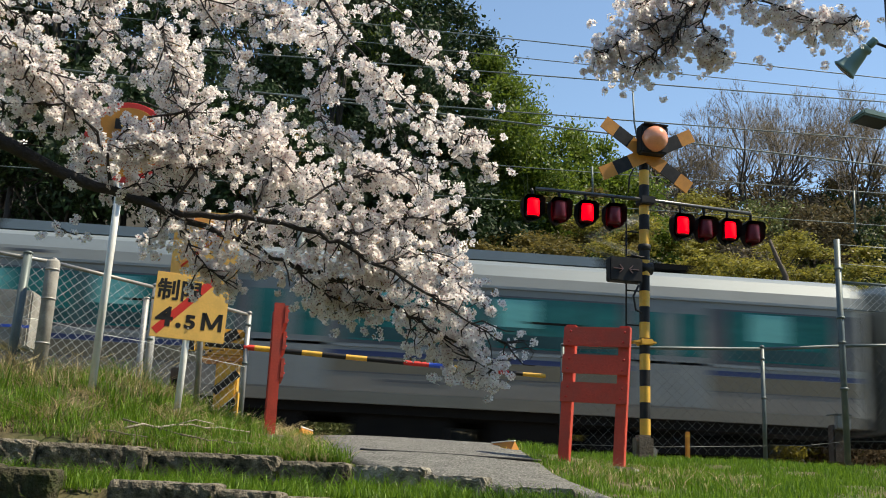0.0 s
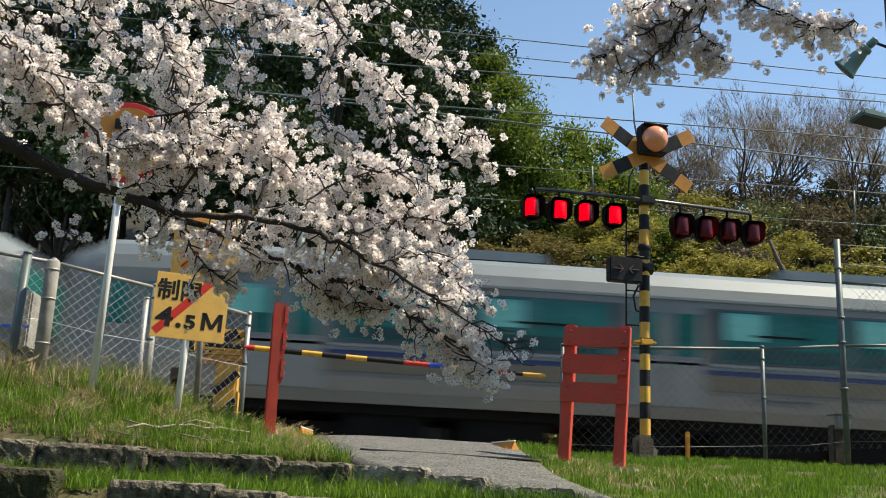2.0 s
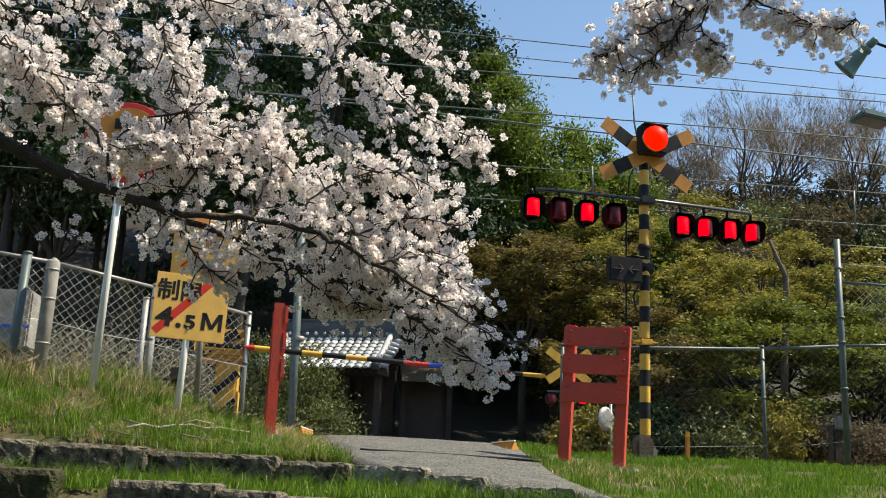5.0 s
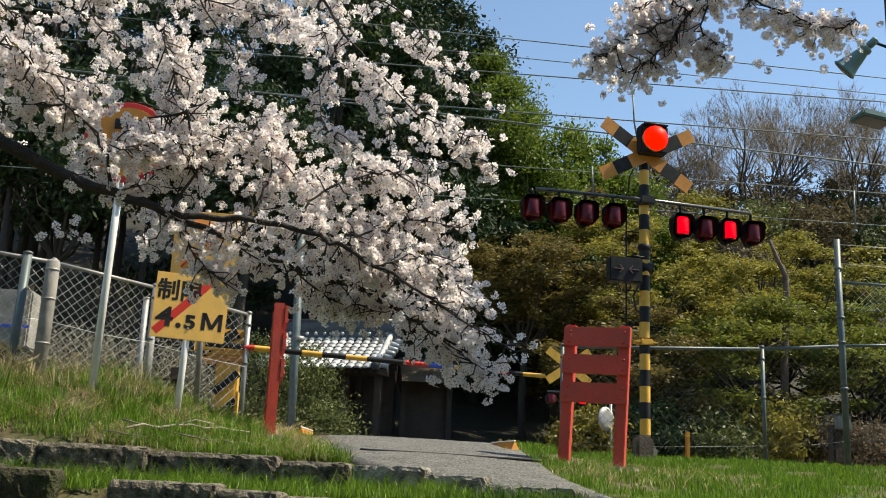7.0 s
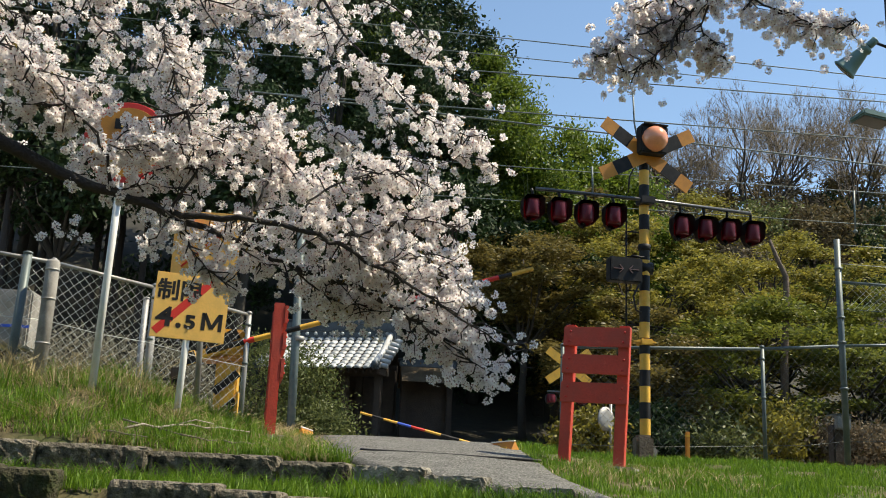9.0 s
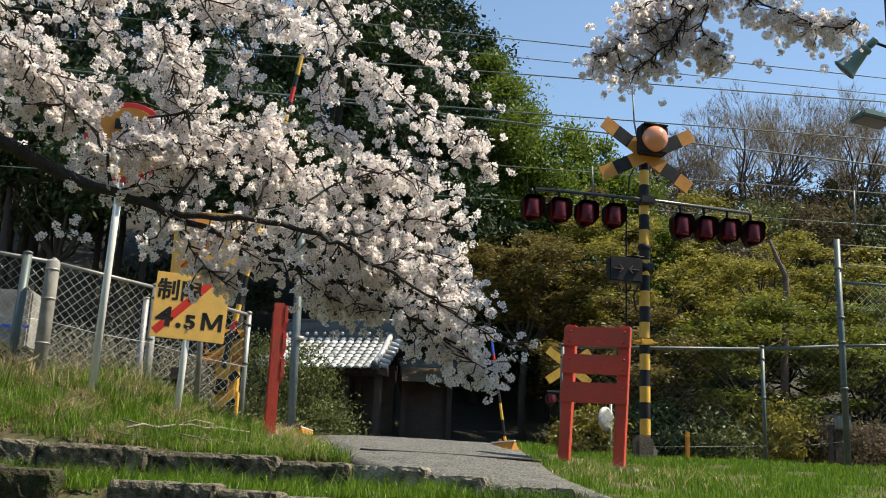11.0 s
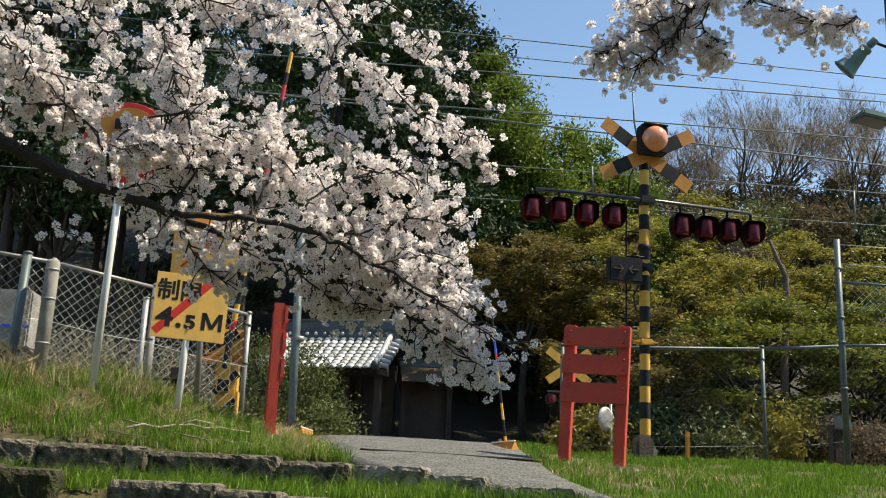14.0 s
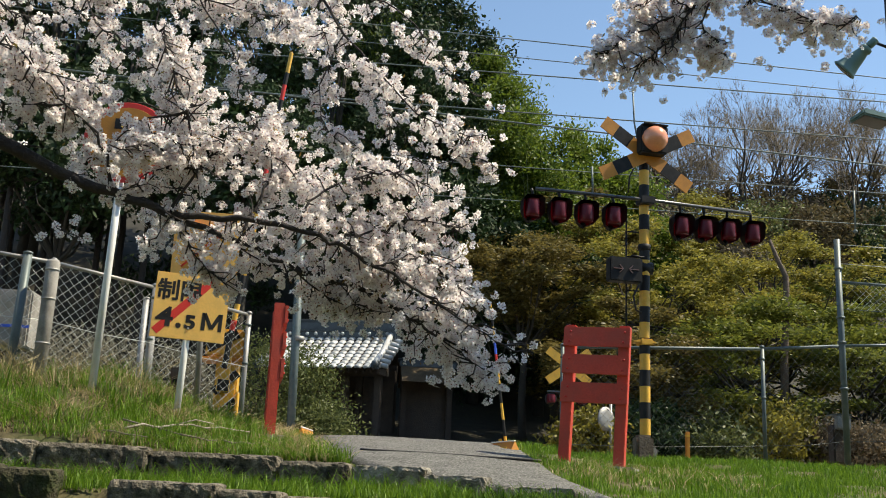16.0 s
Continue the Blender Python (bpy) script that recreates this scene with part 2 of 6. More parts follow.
def turned(bm, profile, n=20, m=Matrix(), slot=0):
    """A lathe form about z from (radius, height) pairs."""
    rings = [[bm.verts.new(m @ Vector((r * math.cos(2 * math.pi * k / n), r * math.sin(2 * math.pi * k / n), z))) for k in range(n)] for r, z in profile]
    for r0, r1 in zip(rings, rings[1:]):
        for k in range(n):
            f = bm.faces.new((r0[k], r0[(k + 1) % n], r1[(k + 1) % n], r1[k]))
            f.smooth, f.material_index = True, slot
    bm.faces.new(rings[0][::-1]).material_index = slot
    bm.faces.new(rings[-1]).material_index = slot
    return bm


def B():
    return bmesh.new()


# ---- ground: a bank that rises to the crossing, the track bed, then a wooded hill ----
BASE_Y = [-600, -3, 4.5, 6.5, 10.4, 11.2, 11.7, 12.2, 20.0, 21.5, 30, 45, 60, 90, 200, 900]
BASE_Z = [-3.2, -2.1, -0.78, -0.5, 0.0, 0.03, 0.0, -0.28, -0.28, 0.1, 0.9, 7, 15, 26, 34, 36]
BANK_Y = [4.0, 6.9, 7.05, 7.95, 8.1, 9.2, 9.9, 11.6, 12.4]
KERB_X, KERB_Y = [-3.2, -1.39, -0.38, 0.14, 0.63, 1.0, 1.46, 1.9], [8.2, 8.05, 7.85, 7.66, 7.2, 6.8, 6.2, 5.4]
BANK_Z = [-0.95, -0.75, -0.60, -0.50, -0.30, 0.25, 0.42, 0.42, -0.28]


def step(a, b, x):
    t = np.clip((x - a) / (b - a), 0, 1)
    return t * t * (3 - 2 * t)


def ground_z(x, y):
    """Height of the ground, without the roughness of its surface."""
    x, y = np.asarray(x, float), np.asarray(y, float)
    base = np.interp(y, BASE_Y, BASE_Z)
    bank = np.interp(y, BANK_Y, BANK_Z)
    w = step(0.35, 2.3, -x) * step(3.5, 5.0, y) * (1 - step(11.8, 12.6, y))
    base = base * (1 - w) + bank * w
    below = np.interp(x, KERB_X, KERB_Y) + 0.11 - y      # the terraces at the foot of the kerbs
    terrace = np.where(below > 1.0, -0.82, -0.53 - 0.06 * below)
    base = np.where((below > 0) & (x < 1.7), np.minimum(base, terrace), base)
    base = base - 0.07 * step(1.9, 2.6, x) * step(7.5, 9.0, y) * (1 - step(11.9, 12.6, y))      # the verge lies lower than the lane
    hill = step(24, 40, y) * (1 - step(-4, 22, x)) * 4.0 * step(-400, -30, x)
    return base + hill


def make_ground():
    xs = np.concatenate([[-900, -300, -120], np.arange(-60, -6, 3.0), np.arange(-6, 9, 0.15), np.arange(9, 61, 3.0), [120, 300, 900]])
    ys = np.concatenate([[-600, -200, -60, -20, -8], np.arange(-3, 6, 0.8), np.arange(6, 13, 0.12), np.arange(13, 31, 1.0), np.arange(31, 100, 3.0), [130, 200, 400, 900]])
    X, Y = np.meshgrid(xs, ys)
    Z = ground_z(X, Y)
    rough = np.array([[noise.noise((a * 1.7, b * 1.7, 0)) * 0.035 + noise.noise((a * 0.5, b * 0.5, 3)) * 0.05 for a in xs] for b in ys])
    quiet = 1 - 0.8 * ((X > -0.3) & (X < 2.0)) * step(5, 6, Y)
    far = 1 + 12 * step(30, 60, Y)
    Z = Z + rough * quiet * far - 0.02
    nx = len(xs)
    idx = np.arange(len(ys) * nx).reshape(len(ys), nx)
    faces = np.stack([idx[:-1, :-1], idx[:-1, 1:], idx[1:, 1:], idx[1:, :-1]], -1).reshape(-1, 4)
    cy = (Y[:-1, :-1] + Y[1:, 1:]).ravel() / 2
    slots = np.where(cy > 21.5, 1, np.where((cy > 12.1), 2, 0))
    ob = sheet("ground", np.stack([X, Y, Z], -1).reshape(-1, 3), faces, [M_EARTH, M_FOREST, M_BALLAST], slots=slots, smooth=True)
    tagged(ob, "grassy earth bank, ballast bed and wooded hillside", "ground", kind="structure")


make_ground()


def make_road():
    """Asphalt lane that climbs to the crossing and goes on over both tracks."""
    rows = [(5.2, 2.1, 2.5), (6.2, 1.53, 1.78), (6.8, 1.07, 1.70), (7.2, 0.70, 1.67), (7.70, 0.24, 1.66), (8.4, 0.02, 1.70), (9.4, -0.12, 1.75), (10.4, -0.22, 1.80), (11.2, -0.30, 1.95),
            (12.0, -0.4, 2.2), (13.2, -0.4, 2.3), (17, -0.4, 2.6), (20.4, -0.4, 2.8), (22, -0.2, 2.9), (25, 0.2, 3.0)]
    zs = [(-0.66), (-0.535), (-0.465), (-0.41), (-0.345), (-0.25), (-0.125), (0.0), (0.035), (-0.03), (-0.09), (-0.09), (-0.09), (0.12), (0.35)]
    bm = B()
    top = []
    for (y, a, b), z in zip(rows, zs):
        line = []
        for k in range(9):
            u = k / 8
            e = noise.noise((y * 2.3, k, 1)) * 0.05 if k in (0, 8) else 0
            line.append(bm.verts.new((a + (b - a) * u + e, y, z + 0.05 * math.sin(u * math.pi) * 0.4 + noise.noise((y, u * 3, 5)) * 0.012)))
        top.append(line)
    for r0, r1 in zip(top, top[1:]):
        for k in range(8):
            bm.faces.new((r0[k], r0[k + 1], r1[k + 1], r1[k])).smooth = True
    low = bmesh.ops.extrude_face_region(bm, geom=bm.faces[:])
    for v in low["geom"]:
        if isinstance(v, bmesh.types.BMVert):
            v.co.z -= 0.12
    bmesh.ops.recalc_face_normals(bm, faces=bm.faces[:])
    road = tagged(part("road", bm, M_ASPHALT), "narrow worn grey asphalt lane climbing to the crossing", "road", kind="structure")
    # tar seams where the lane was patched
    for y0, y1, x0, x1, r in ((8.82, 8.55, 0.22, 1.72, 0.012), (7.9, 8.5, 0.75, 0.95, 0.006), (7.5, 7.85, 1.3, 0.95, 0.006)):
        pts = []
        for k in range(13):
            y, x = y0 + (y1 - y0) * k / 12 + noise.noise((k * 0.7, y0, 2)) * 0.03, x0 + (x1 - x0) * k / 12
            pts.append((x, y, float(np.interp(y, [q[0] for q in rows], zs)) + 0.012))
        part("tar_seam", tube(B(), pts, r, 6), M_RUBBER, road)


make_road()


def block(bm, cx, cy, cz, lx, ly, lz, rz, seed):
    """A rough-hewn stone block."""
    made = bmesh.ops.create_cube(bm, size=1)["verts"]
    along = [e for e in bm.edges if abs(e.verts[0].co.x - e.verts[1].co.x) > 0.5]
    bmesh.ops.subdivide_edges(bm, edges=along, cuts=int(lx / 0.035), use_grid_fill=True)
    across = [e for e in bm.edges if abs(e.verts[0].co.x - e.verts[1].co.x) < 1e-5]
    bmesh.ops.subdivide_edges(bm, edges=across, cuts=6, use_grid_fill=True)
    m = pose(cx, cy, cz, 0, 0, rz)
    for v in bm.verts:
        p = Vector((v.co.x * lx, v.co.y * ly, v.co.z * lz))
        n3 = noise.noise_vector((p.x * 5 + seed * 7.1, p.y * 5, p.z * 5))
        n4 = noise.noise_vector((p.x * 16 + seed, p.y * 16, p.z * 16))
        corner = sum(abs(c) > 0.49 for c in v.co)
        p -= Vector((math.copysign(1, p.x), math.copysign(1, p.y), math.copysign(1, p.z))) * (0.012 if corner > 1 else 0)
        n5 = noise.noise_vector((p.x * 34 + seed, p.y * 34, p.z * 34))
        shift = n3 * 0.008 + n4 * 0.009 + n5 * 0.011
        if v.co.z > 0.4:
            shift.z *= 0.45
        v.co = m @ (p + shift)
    return bm


def kerb_run(points, height, depth, lengths, group, label, seed, stone=M_STONE):
    """Rough kerb stones end to end along a line."""
    rnd = random.Random(seed)
    k = 0
    for (x0, y0, z0), (x1, y1, z1) in zip(points, points[1:]):
        d = math.hypot(x1 - x0, y1 - y0)
        s = 0.0
        while s < d - 0.08:
            ln = min(rnd.uniform(*lengths), d - s)
            u = (s + ln / 2) / d
            ob = part("kerb_stone", block(B(), 0, 0, 0, ln - 0.004, depth, height, 0, seed * 31 + k), stone)
            ob.matrix_basis = pose(x0 + (x1 - x0) * u, y0 + (y1 - y0) * u, z0 + (z1 - z0) * u - height / 2 + rnd.uniform(-0.012, 0.008), 0, 0, math.degrees(math.atan2(y1 - y0, x1 - x0)) + rnd.uniform(-1.5, 1.5))
            tagged(ob, label, "kerb stone", group)
            s += ln
            k += 1


kerb_run([(-3.2, 8.28, -0.245), (-2.25, 8.23, -0.262), (-1.385, 8.13, -0.279), (-0.38, 7.93, -0.335), (0.13, 7.75, -0.35)], 0.24, 0.17, (1.0, 1.5), "upper kerb stones", "long rough grey kerb stone with dark weathered face", 3)
kerb_run([(0.17, 7.73, -0.325), (0.66, 7.25, -0.385), (1.03, 6.85, -0.437), (1.5, 6.25, -0.495), (1.95, 5.5, -0.57)], 0.2, 0.12, (0.9, 1.3), "kerb stones along the lane", "pale narrow kerb stone along the lane's edge", 5, M_KERBPALE)
kerb_run([(-3.2, 7.35, -0.41), (-2.2, 7.25, -0.45), (-1.8, 7.2, -0.488)], 0.32, 0.24, (0.5, 0.9), "lower kerb stones", "mossy dark boulder half sunk in grass", 8, M_MOSS)
kerb_run([(-1.44, 7.1, -0.50), (-0.7, 6.86, -0.546), (-0.3, 6.68, -0.552), (0.5, 6.35, -0.60)], 0.32, 0.2, (0.7, 1.1), "lower kerb stones", "lichen-grey squared kerb stone in the grass", 9)


# ---- tracks ----
def make_track(y):
    t = thing("railway_track", "rusty steel rails on concrete sleepers in ballast", "railway track", (0, y, -0.24), group="tracks", kind="structure")
    for s in (-0.56, 0.56):
        bm = B()
        box(bm, -320, 700, s - 0.033, s + 0.033, 0.10, 0.14)
        box(bm, -320, 700, s - 0.01, s + 0.01, 0.02, 0.10)
        box(bm, -320, 700, s - 0.07, s + 0.07, 0.0, 0.02)
        part("rail", bm, mat("rail_steel", (0.16, 0.10, 0.07), 0.5, 0.5), t)
    bm = B()
    for k in range(-50, 70):
        if not -1 < k * 0.6 < 3:
            box(bm, k * 0.6 - 0.12, k * 0.6 + 0.12, -1.0, 1.0, -0.12, 0.0)
    tagged(part("sleepers", bm, M_CONCRETE, t), kind="stuff")


make_track(17.78)
make_track(13.98)


# ---- the train ----
SPEED = 33.2
NEAR, MID_Y, RAIL_Z = 1.475, 17.78, -0.10


def make_car(name, label, length, cab=None, panto=False, seed=0):
    """One coach; x runs forwards along the track, z from the rail head. cab: +1 at the front, -1 at the rear."""
    car = thing(name, label, "train car", (0, MID_Y, RAIL_Z), group="cars of the express train")
    h = length / 2
    prof = [(1.40, 0.95), (1.475, 1.12), (1.475, 2.94), (1.43, 3.16), (1.33, 3.36), (1.22, 3.43), (0.8, 3.55), (0, 3.60)]
    ring = prof + [(-y, z) for y, z in prof[-2::-1]]
    bm = B()
    secs = [(-h + 0.02, 0.96), (-h + 0.12, 1.0), (h - 0.12, 1.0), (h - 0.02, 0.96)]
    if cab == 1:
        secs[2:] = [(h - 2.1, 1.0), (h - 0.7, 0.985), (h - 0.15, 0.90)]
    if cab == -1:
        secs[:2] = [(-h + 0.15, 0.90), (-h + 0.7, 0.985), (-h + 2.1, 1.0)]
    rings = [[bm.verts.new((x, y * s, 0.95 + (z - 0.95) * (1 - (1 - s) * 1.2))) for y, z in ring] for x, s in secs]
    nr = len(ring)
    for r0, r1 in zip(rings, rings[1:]):
        for k in range(nr):
            f = bm.faces.new((r0[k], r1[k], r1[(k + 1) % nr], r0[(k + 1) % nr]))
            f.material_index = 1 if 3 <= k <= nr - 5 else 0
    tail, nose = bm.faces.new(rings[0]), bm.faces.new(rings[-1][::-1])
    # cab ends take the colour darkened for shade
    tail.material_index, nose.material_index = (2 if cab == -1 else 0), (2 if cab == 1 else 0)
    bmesh.ops.recalc_face_normals(bm, faces=bm.faces[:])
    body = part("body", bm, [M_STEEL, M_ROOFSTEEL, M_CAB], car)
    flat0 = -h + (2.2 if cab == -1 else 0.15)
    flat1 = h - (2.2 if cab == 1 else 0.15)
    for s in (-1, 1):
        y = s * NEAR

        def strip(nm, z0, z1, m, t=0.006, x0=flat0, x1=flat1):
            return part(nm, box(B(), x0, x1, min(y, y + s * t), max(y, y + s * t), z0, z1), m, body)
        strip("window_band", 1.90, 2.82, M_TRAINGREY)
        strip("gutter", 2.93, 2.975, M_ROOFSTEEL, 0.03)
        strip("blue_stripe", 1.70, 1.78, M_TRAINBLUE)
        strip("beige_panel", 1.44, 1.69, M_TRAINBROWN)
        strip("lower_panel", 1.13, 1.435, M_TRAINWARM)
        strip("sill_line", 1.425, 1.445, M_TRAINGREY, 0.010)
        strip("white_stripe", 1.84, 1.885, M_ROOFSTEEL, 0.012)
        doors = [-6.3, 0.0, 6.3]
        for d in doors:
            for e in (-0.34, 0.34):
                leaf = part("door", box(B(), d + e - 0.325, d + e + 0.325, min(y, y + s * 0.012), max(y, y + s * 0.012), 1.15, 2.88, 0.004), M_STEEL, body)
                part("door_window", box(B(), d + e - 0.21, d + e + 0.21, min(y + s * 0.004, y + s * 0.016), max(y + s * 0.004, y + s * 0.016), 1.98, 2.70), M_TRAINGLASS, leaf)
        for w0, w1 in ((-5.45, -3.3), (-3.15, -0.95), (0.95, 3.15), (3.3, 5.45), (-9.1, -7.3), (7.3, 9.1)):
            if (cab == 1 and w1 > 8) or (cab == -1 and w0 < -8):
                w0, w1 = (7.25, 7.95) if cab == 1 else (-7.95, -7.25)
            part("window", box(B(), w0, w1, min(y, y + s * 0.014), max(y, y + s * 0.014), 1.95, 2.79, 0.003), M_TRAINGLASS, body)
            # dark strip laid on the glass for the seats inside
            part("seat_strip", box(B(), w0 + 0.1, w1 - 0.1, min(y + s * 0.012, y + s * 0.016), max(y + s * 0.012, y + s * 0.016), 1.98, 2.18), M_TRAINSEAT, body)
            # bright patch on the pane, in place of light showing through
            part("bright_patch", box(B(), w0 + 0.08 + 0.3 * (int(w0) % 3), w0 + 0.75 + 0.3 * (int(w0) % 3), min(y + s * 0.012, y + s * 0.0165), max(y + s * 0.012, y + s * 0.0165), 2.30, 2.76), M_TRAINLIGHT, body)
            if w1 - w0 > 2:
                part("inner_rail", box(B(), w0 + 0.55, w1 - 0.65, min(y + s * 0.01, y + s * 0.017), max(y + s * 0.01, y + s * 0.017), 2.37, 2.41), M_UNDER, body)
        part("number_plate", box(B(), 1.5, 2.6, min(y, y + s * 0.01), max(y, y + s * 0.01), 1.30, 1.34), M_TRAINGREY, body)
        part("vent_louvre", box(B(), -4.5, -3.8, min(y, y + s * 0.012), max(y, y + s * 0.012), 3.05, 3.10), M_TRAINGREY, body)
        if cab:
            c = cab
            xa = c * (h - 2.05)
            part("cab_door", box(B(), min(xa, xa + c * 0.7), max(xa, xa + c * 0.7), min(y * 0.992, y + s * 0.008), max(y * 0.992, y + s * 0.008), 1.15, 2.85), M_STEEL, body)
            part("cab_door_window", box(B(), min(xa + c * 0.12, xa + c * 0.58), max(xa + c * 0.12, xa + c * 0.58), min(y * 0.99, y + s * 0.014), max(y * 0.99, y + s * 0.014), 2.0, 2.7), M_TRAINGLASS, body)
            part("cab_side_window", box(B(), min(c * (h - 1.2), c * (h - 0.75)), max(c * (h - 1.2), c * (h - 0.75)), min(y * 0.98, y * 0.997), max(y * 0.98, y * 0.997), 2.0, 2.7), M_TRAINGLASS, body)
    if cab:
        c = cab
        part("windscreen", box(B(), min(c * (h - 0.17), c * (h - 0.12)), max(c * (h - 0.17), c * (h - 0.12)), -1.2, 1.2, 1.95, 2.95), M_TRAINGLASS, body)
        part("skirt", box(B(), min(c * (h - 1.2), c * (h - 0.25)), max(c * (h - 1.2), c * (h - 0.25)), -1.25, 1.25, 0.35, 0.95, 0.05), M_STEEL, body)
    part("underframe", box(B(), -h + 0.3, h - 0.3, -1.30, 1.30, 0.80, 0.97), M_UNDER, car)
    rnd = random.Random(seed)
    for x in (-4.6, -2.6, -0.4, 1.9, 4.0):
        w = rnd.uniform(0.6, 0.95)
        part("equipment_box", box(B(), x - w, x + w, -1.22, 1.22, rnd.uniform(0.28, 0.42), 0.82, 0.02), M_UNDER, car)
    for x in (-h + 3.1, h - 3.1):
        bogie = part("bogie", box(box(box(B(), x - 1.6, x + 1.6, -1.05, -0.9, 0.42, 0.66), x - 1.6, x + 1.6, 0.9, 1.05, 0.42, 0.66), x - 0.3, x + 0.3, -1.0, 1.0, 0.5, 0.8), M_UNDER, car)
        for e in (-1.05, 1.05):
            for s in (-0.56, 0.56):
                part("wheel", turned(B(), [(0.40, -0.06), (0.43, -0.05), (0.43, 0.05), (0.40, 0.06)], 20, pose(x + e, s, 0.43, 90, 0, 0)), M_UNDER, bogie)
    for x in (-3.4, 3.8):
        unit = part("air_conditioner", box(B(), x - 1.5, x + 1.5, -0.85, 0.85, 3.5, 3.74, 0.06), M_ROOFSTEEL, car)
        part("fan_grille", box(B(), x - 1.0, x + 1.0, -0.4, 0.4, 3.73, 3.76, 0.01), M_TRAINGREY, unit)
    for x in (-h + 0.02, h - 0.02):
        if (cab == 1 and x > 0) or (cab == -1 and x < 0):
            continue
        sx = 1 if x > 0 else -1
        part("gangway_bellows", box(B(), min(x, x + sx * 0.24), max(x, x + sx * 0.24), -0.6, 0.6, 1.0, 3.1, 0.03), M_RUBBER, car)
    if panto:
        p = part("pantograph_base", box(B(), h - 4.4, h - 2.7, -0.7, 0.7, 3.62, 3.74, 0.02), M_UNDER, car)
        bm = B()
        for s in (-0.4, 0.4):
            tube(bm, [(h - 3.2, s, 3.75), (h - 4.5, s * 0.7, 4.25), (h - 3.5, s * 0.4, 4.78)], 0.025, 6)
        tube(bm, [(h - 3.5, -0.85, 4.72), (h - 3.5, -0.5, 4.80), (h - 3.5, 0.5, 4.80), (h - 3.5, 0.85, 4.72)], 0.03, 6)
        part("pantograph_arm", bm, M_TRAINGREY, p)
    part("coupler", box(B(), -h - 0.2, h + 0.2, -0.15, 0.15, 0.72, 0.86, 0.02), M_UNDER, car)
    return car


# joints between the cars at 0 s, from the head of what is seen to the tail
JOINTS = [29.1, 9.12, -10.86, -30.88, -50.88, -71.2, -91.08, -111.08, -131.08, -151.4]
KINDS = [(None, False), (None, True), (None, False), (None, True), (-1, False), (1, False), (None, True), (None, False), (-1, True)]
KINDS[4] = (-1, True)
CARS = []
for i, (cab_end, has_panto) in enumerate(KINDS):
    what = "silver express coach with tinted windows and blue stripe"
    if cab_end:
        what = "silver express driving coach with a slanted cab"
    c = make_car("train_car", what + (" and roof pantograph" if has_panto else ""), JOINTS[i] - JOINTS[i + 1] - 0.5, cab_end, has_panto, i)
    CARS.append((c, (JOINTS[i] + JOINTS[i + 1]) / 2))


# ---- vegetation ----
def leaf_cloud(centres, spread, count, size, rng, droop=0.3, flat=0.0):
    """Leaf-shaped quads scattered round clump centres: vertices and faces."""
    centres = np.asarray(centres, float)
    pick = rng.integers(0, len(centres), count)
    sp = np.asarray(spread, float)
    sp = sp[pick][:, None] if sp.ndim else sp
    d = rng.normal(size=(count, 3))
    d *= (np.abs(rng.normal(0.75, 0.35, count)) / np.linalg.norm(d, axis=1))[:, None]
    p = centres[pick] + d * sp * np.array([1, 1, 0.75 - 0.5 * flat])
    a = rng.normal(size=(count, 3))
    a[:, 2] = a[:, 2] * (1 - flat) - droop
    a /= np.linalg.norm(a, axis=1)[:, None]
    b = np.cross(a, rng.normal(size=(count, 3)))
    b /= np.linalg.norm(b, axis=1)[:, None] + 1e-9
    s = size * rng.uniform(0.6, 1.3, count)[:, None]
    v = np.stack([p - a * s, p + b * s * 0.42, p + a * s, p - b * s * 0.42], 1).reshape(-1, 3)
    return v, np.arange(count * 4).reshape(-1, 4)


def clump_centres(c, r, n, rng, shell=0.55):
    d = rng.normal(size=(n, 3))
    d /= np.linalg.norm(d, axis=1)[:, None]
    rad = rng.uniform(shell ** 3, 1, n) ** (1 / 3)
    lump = np.array([1 + 0.35 * noise.noise(Vector(q) * 1.6 + Vector(c)) for q in d])
    return np.asarray(c) + d * (rad * lump)[:, None] * np.asarray(r)


def make_tree(name, label, category, at, height, crown_r, leaf, bark, leaves=9000, leaf_size=0.12, clumps=60, trunk=0.2, spread=0.7, seed=1, group="", flat=0.0, crown_low=0.35, crowns=None, droop=0.3):
    """Tapered trunk, limbs to the clumps, and a crown of separate leaves."""
    rng = np.random.default_rng(seed)
    x, y = at
    z = float(ground_z(x, y)) - 0.1
    t = thing(name, label, category, (x, y, z), group=group)
    mid = height * (1 + crown_low) / 2
    cs = clump_centres((0, 0, mid), (crown_r, crown_r, height * (1 - crown_low) / 2), clumps, rng, 0.3 if flat else 0.5)
    bm = B()
    wob = rng.normal(0, 0.03 * height, (5, 2))
    pts = [(wob[k, 0] * k / 4, wob[k, 1] * k / 4, mid * 1.15 * k / 4) for k in range(5)]
    tube(bm, pts, [trunk * (1 - 0.75 * k / 4) for k in range(5)], 8)
    for c in cs[:: max(1, clumps // 22)]:
        s = Vector(pts[2 + int(rng.integers(0, 2))])
        e = Vector(c)
        m1 = s.lerp(e, 0.5) + Vector((0, 0, -0.06 * height * rng.uniform(-0.3, 1)))
        tube(bm, [s, m1, e], [trunk * 0.35, trunk * 0.2, trunk * 0.06], 5, False)
    part("trunk", bm, bark, t)
    v, f = leaf_cloud(cs, spread * rng.uniform(0.6, 1.3, clumps), leaves, leaf_size, rng, droop, flat)
    tagged(sheet("crown", v, f, leaf, t), kind="stuff")
    return t


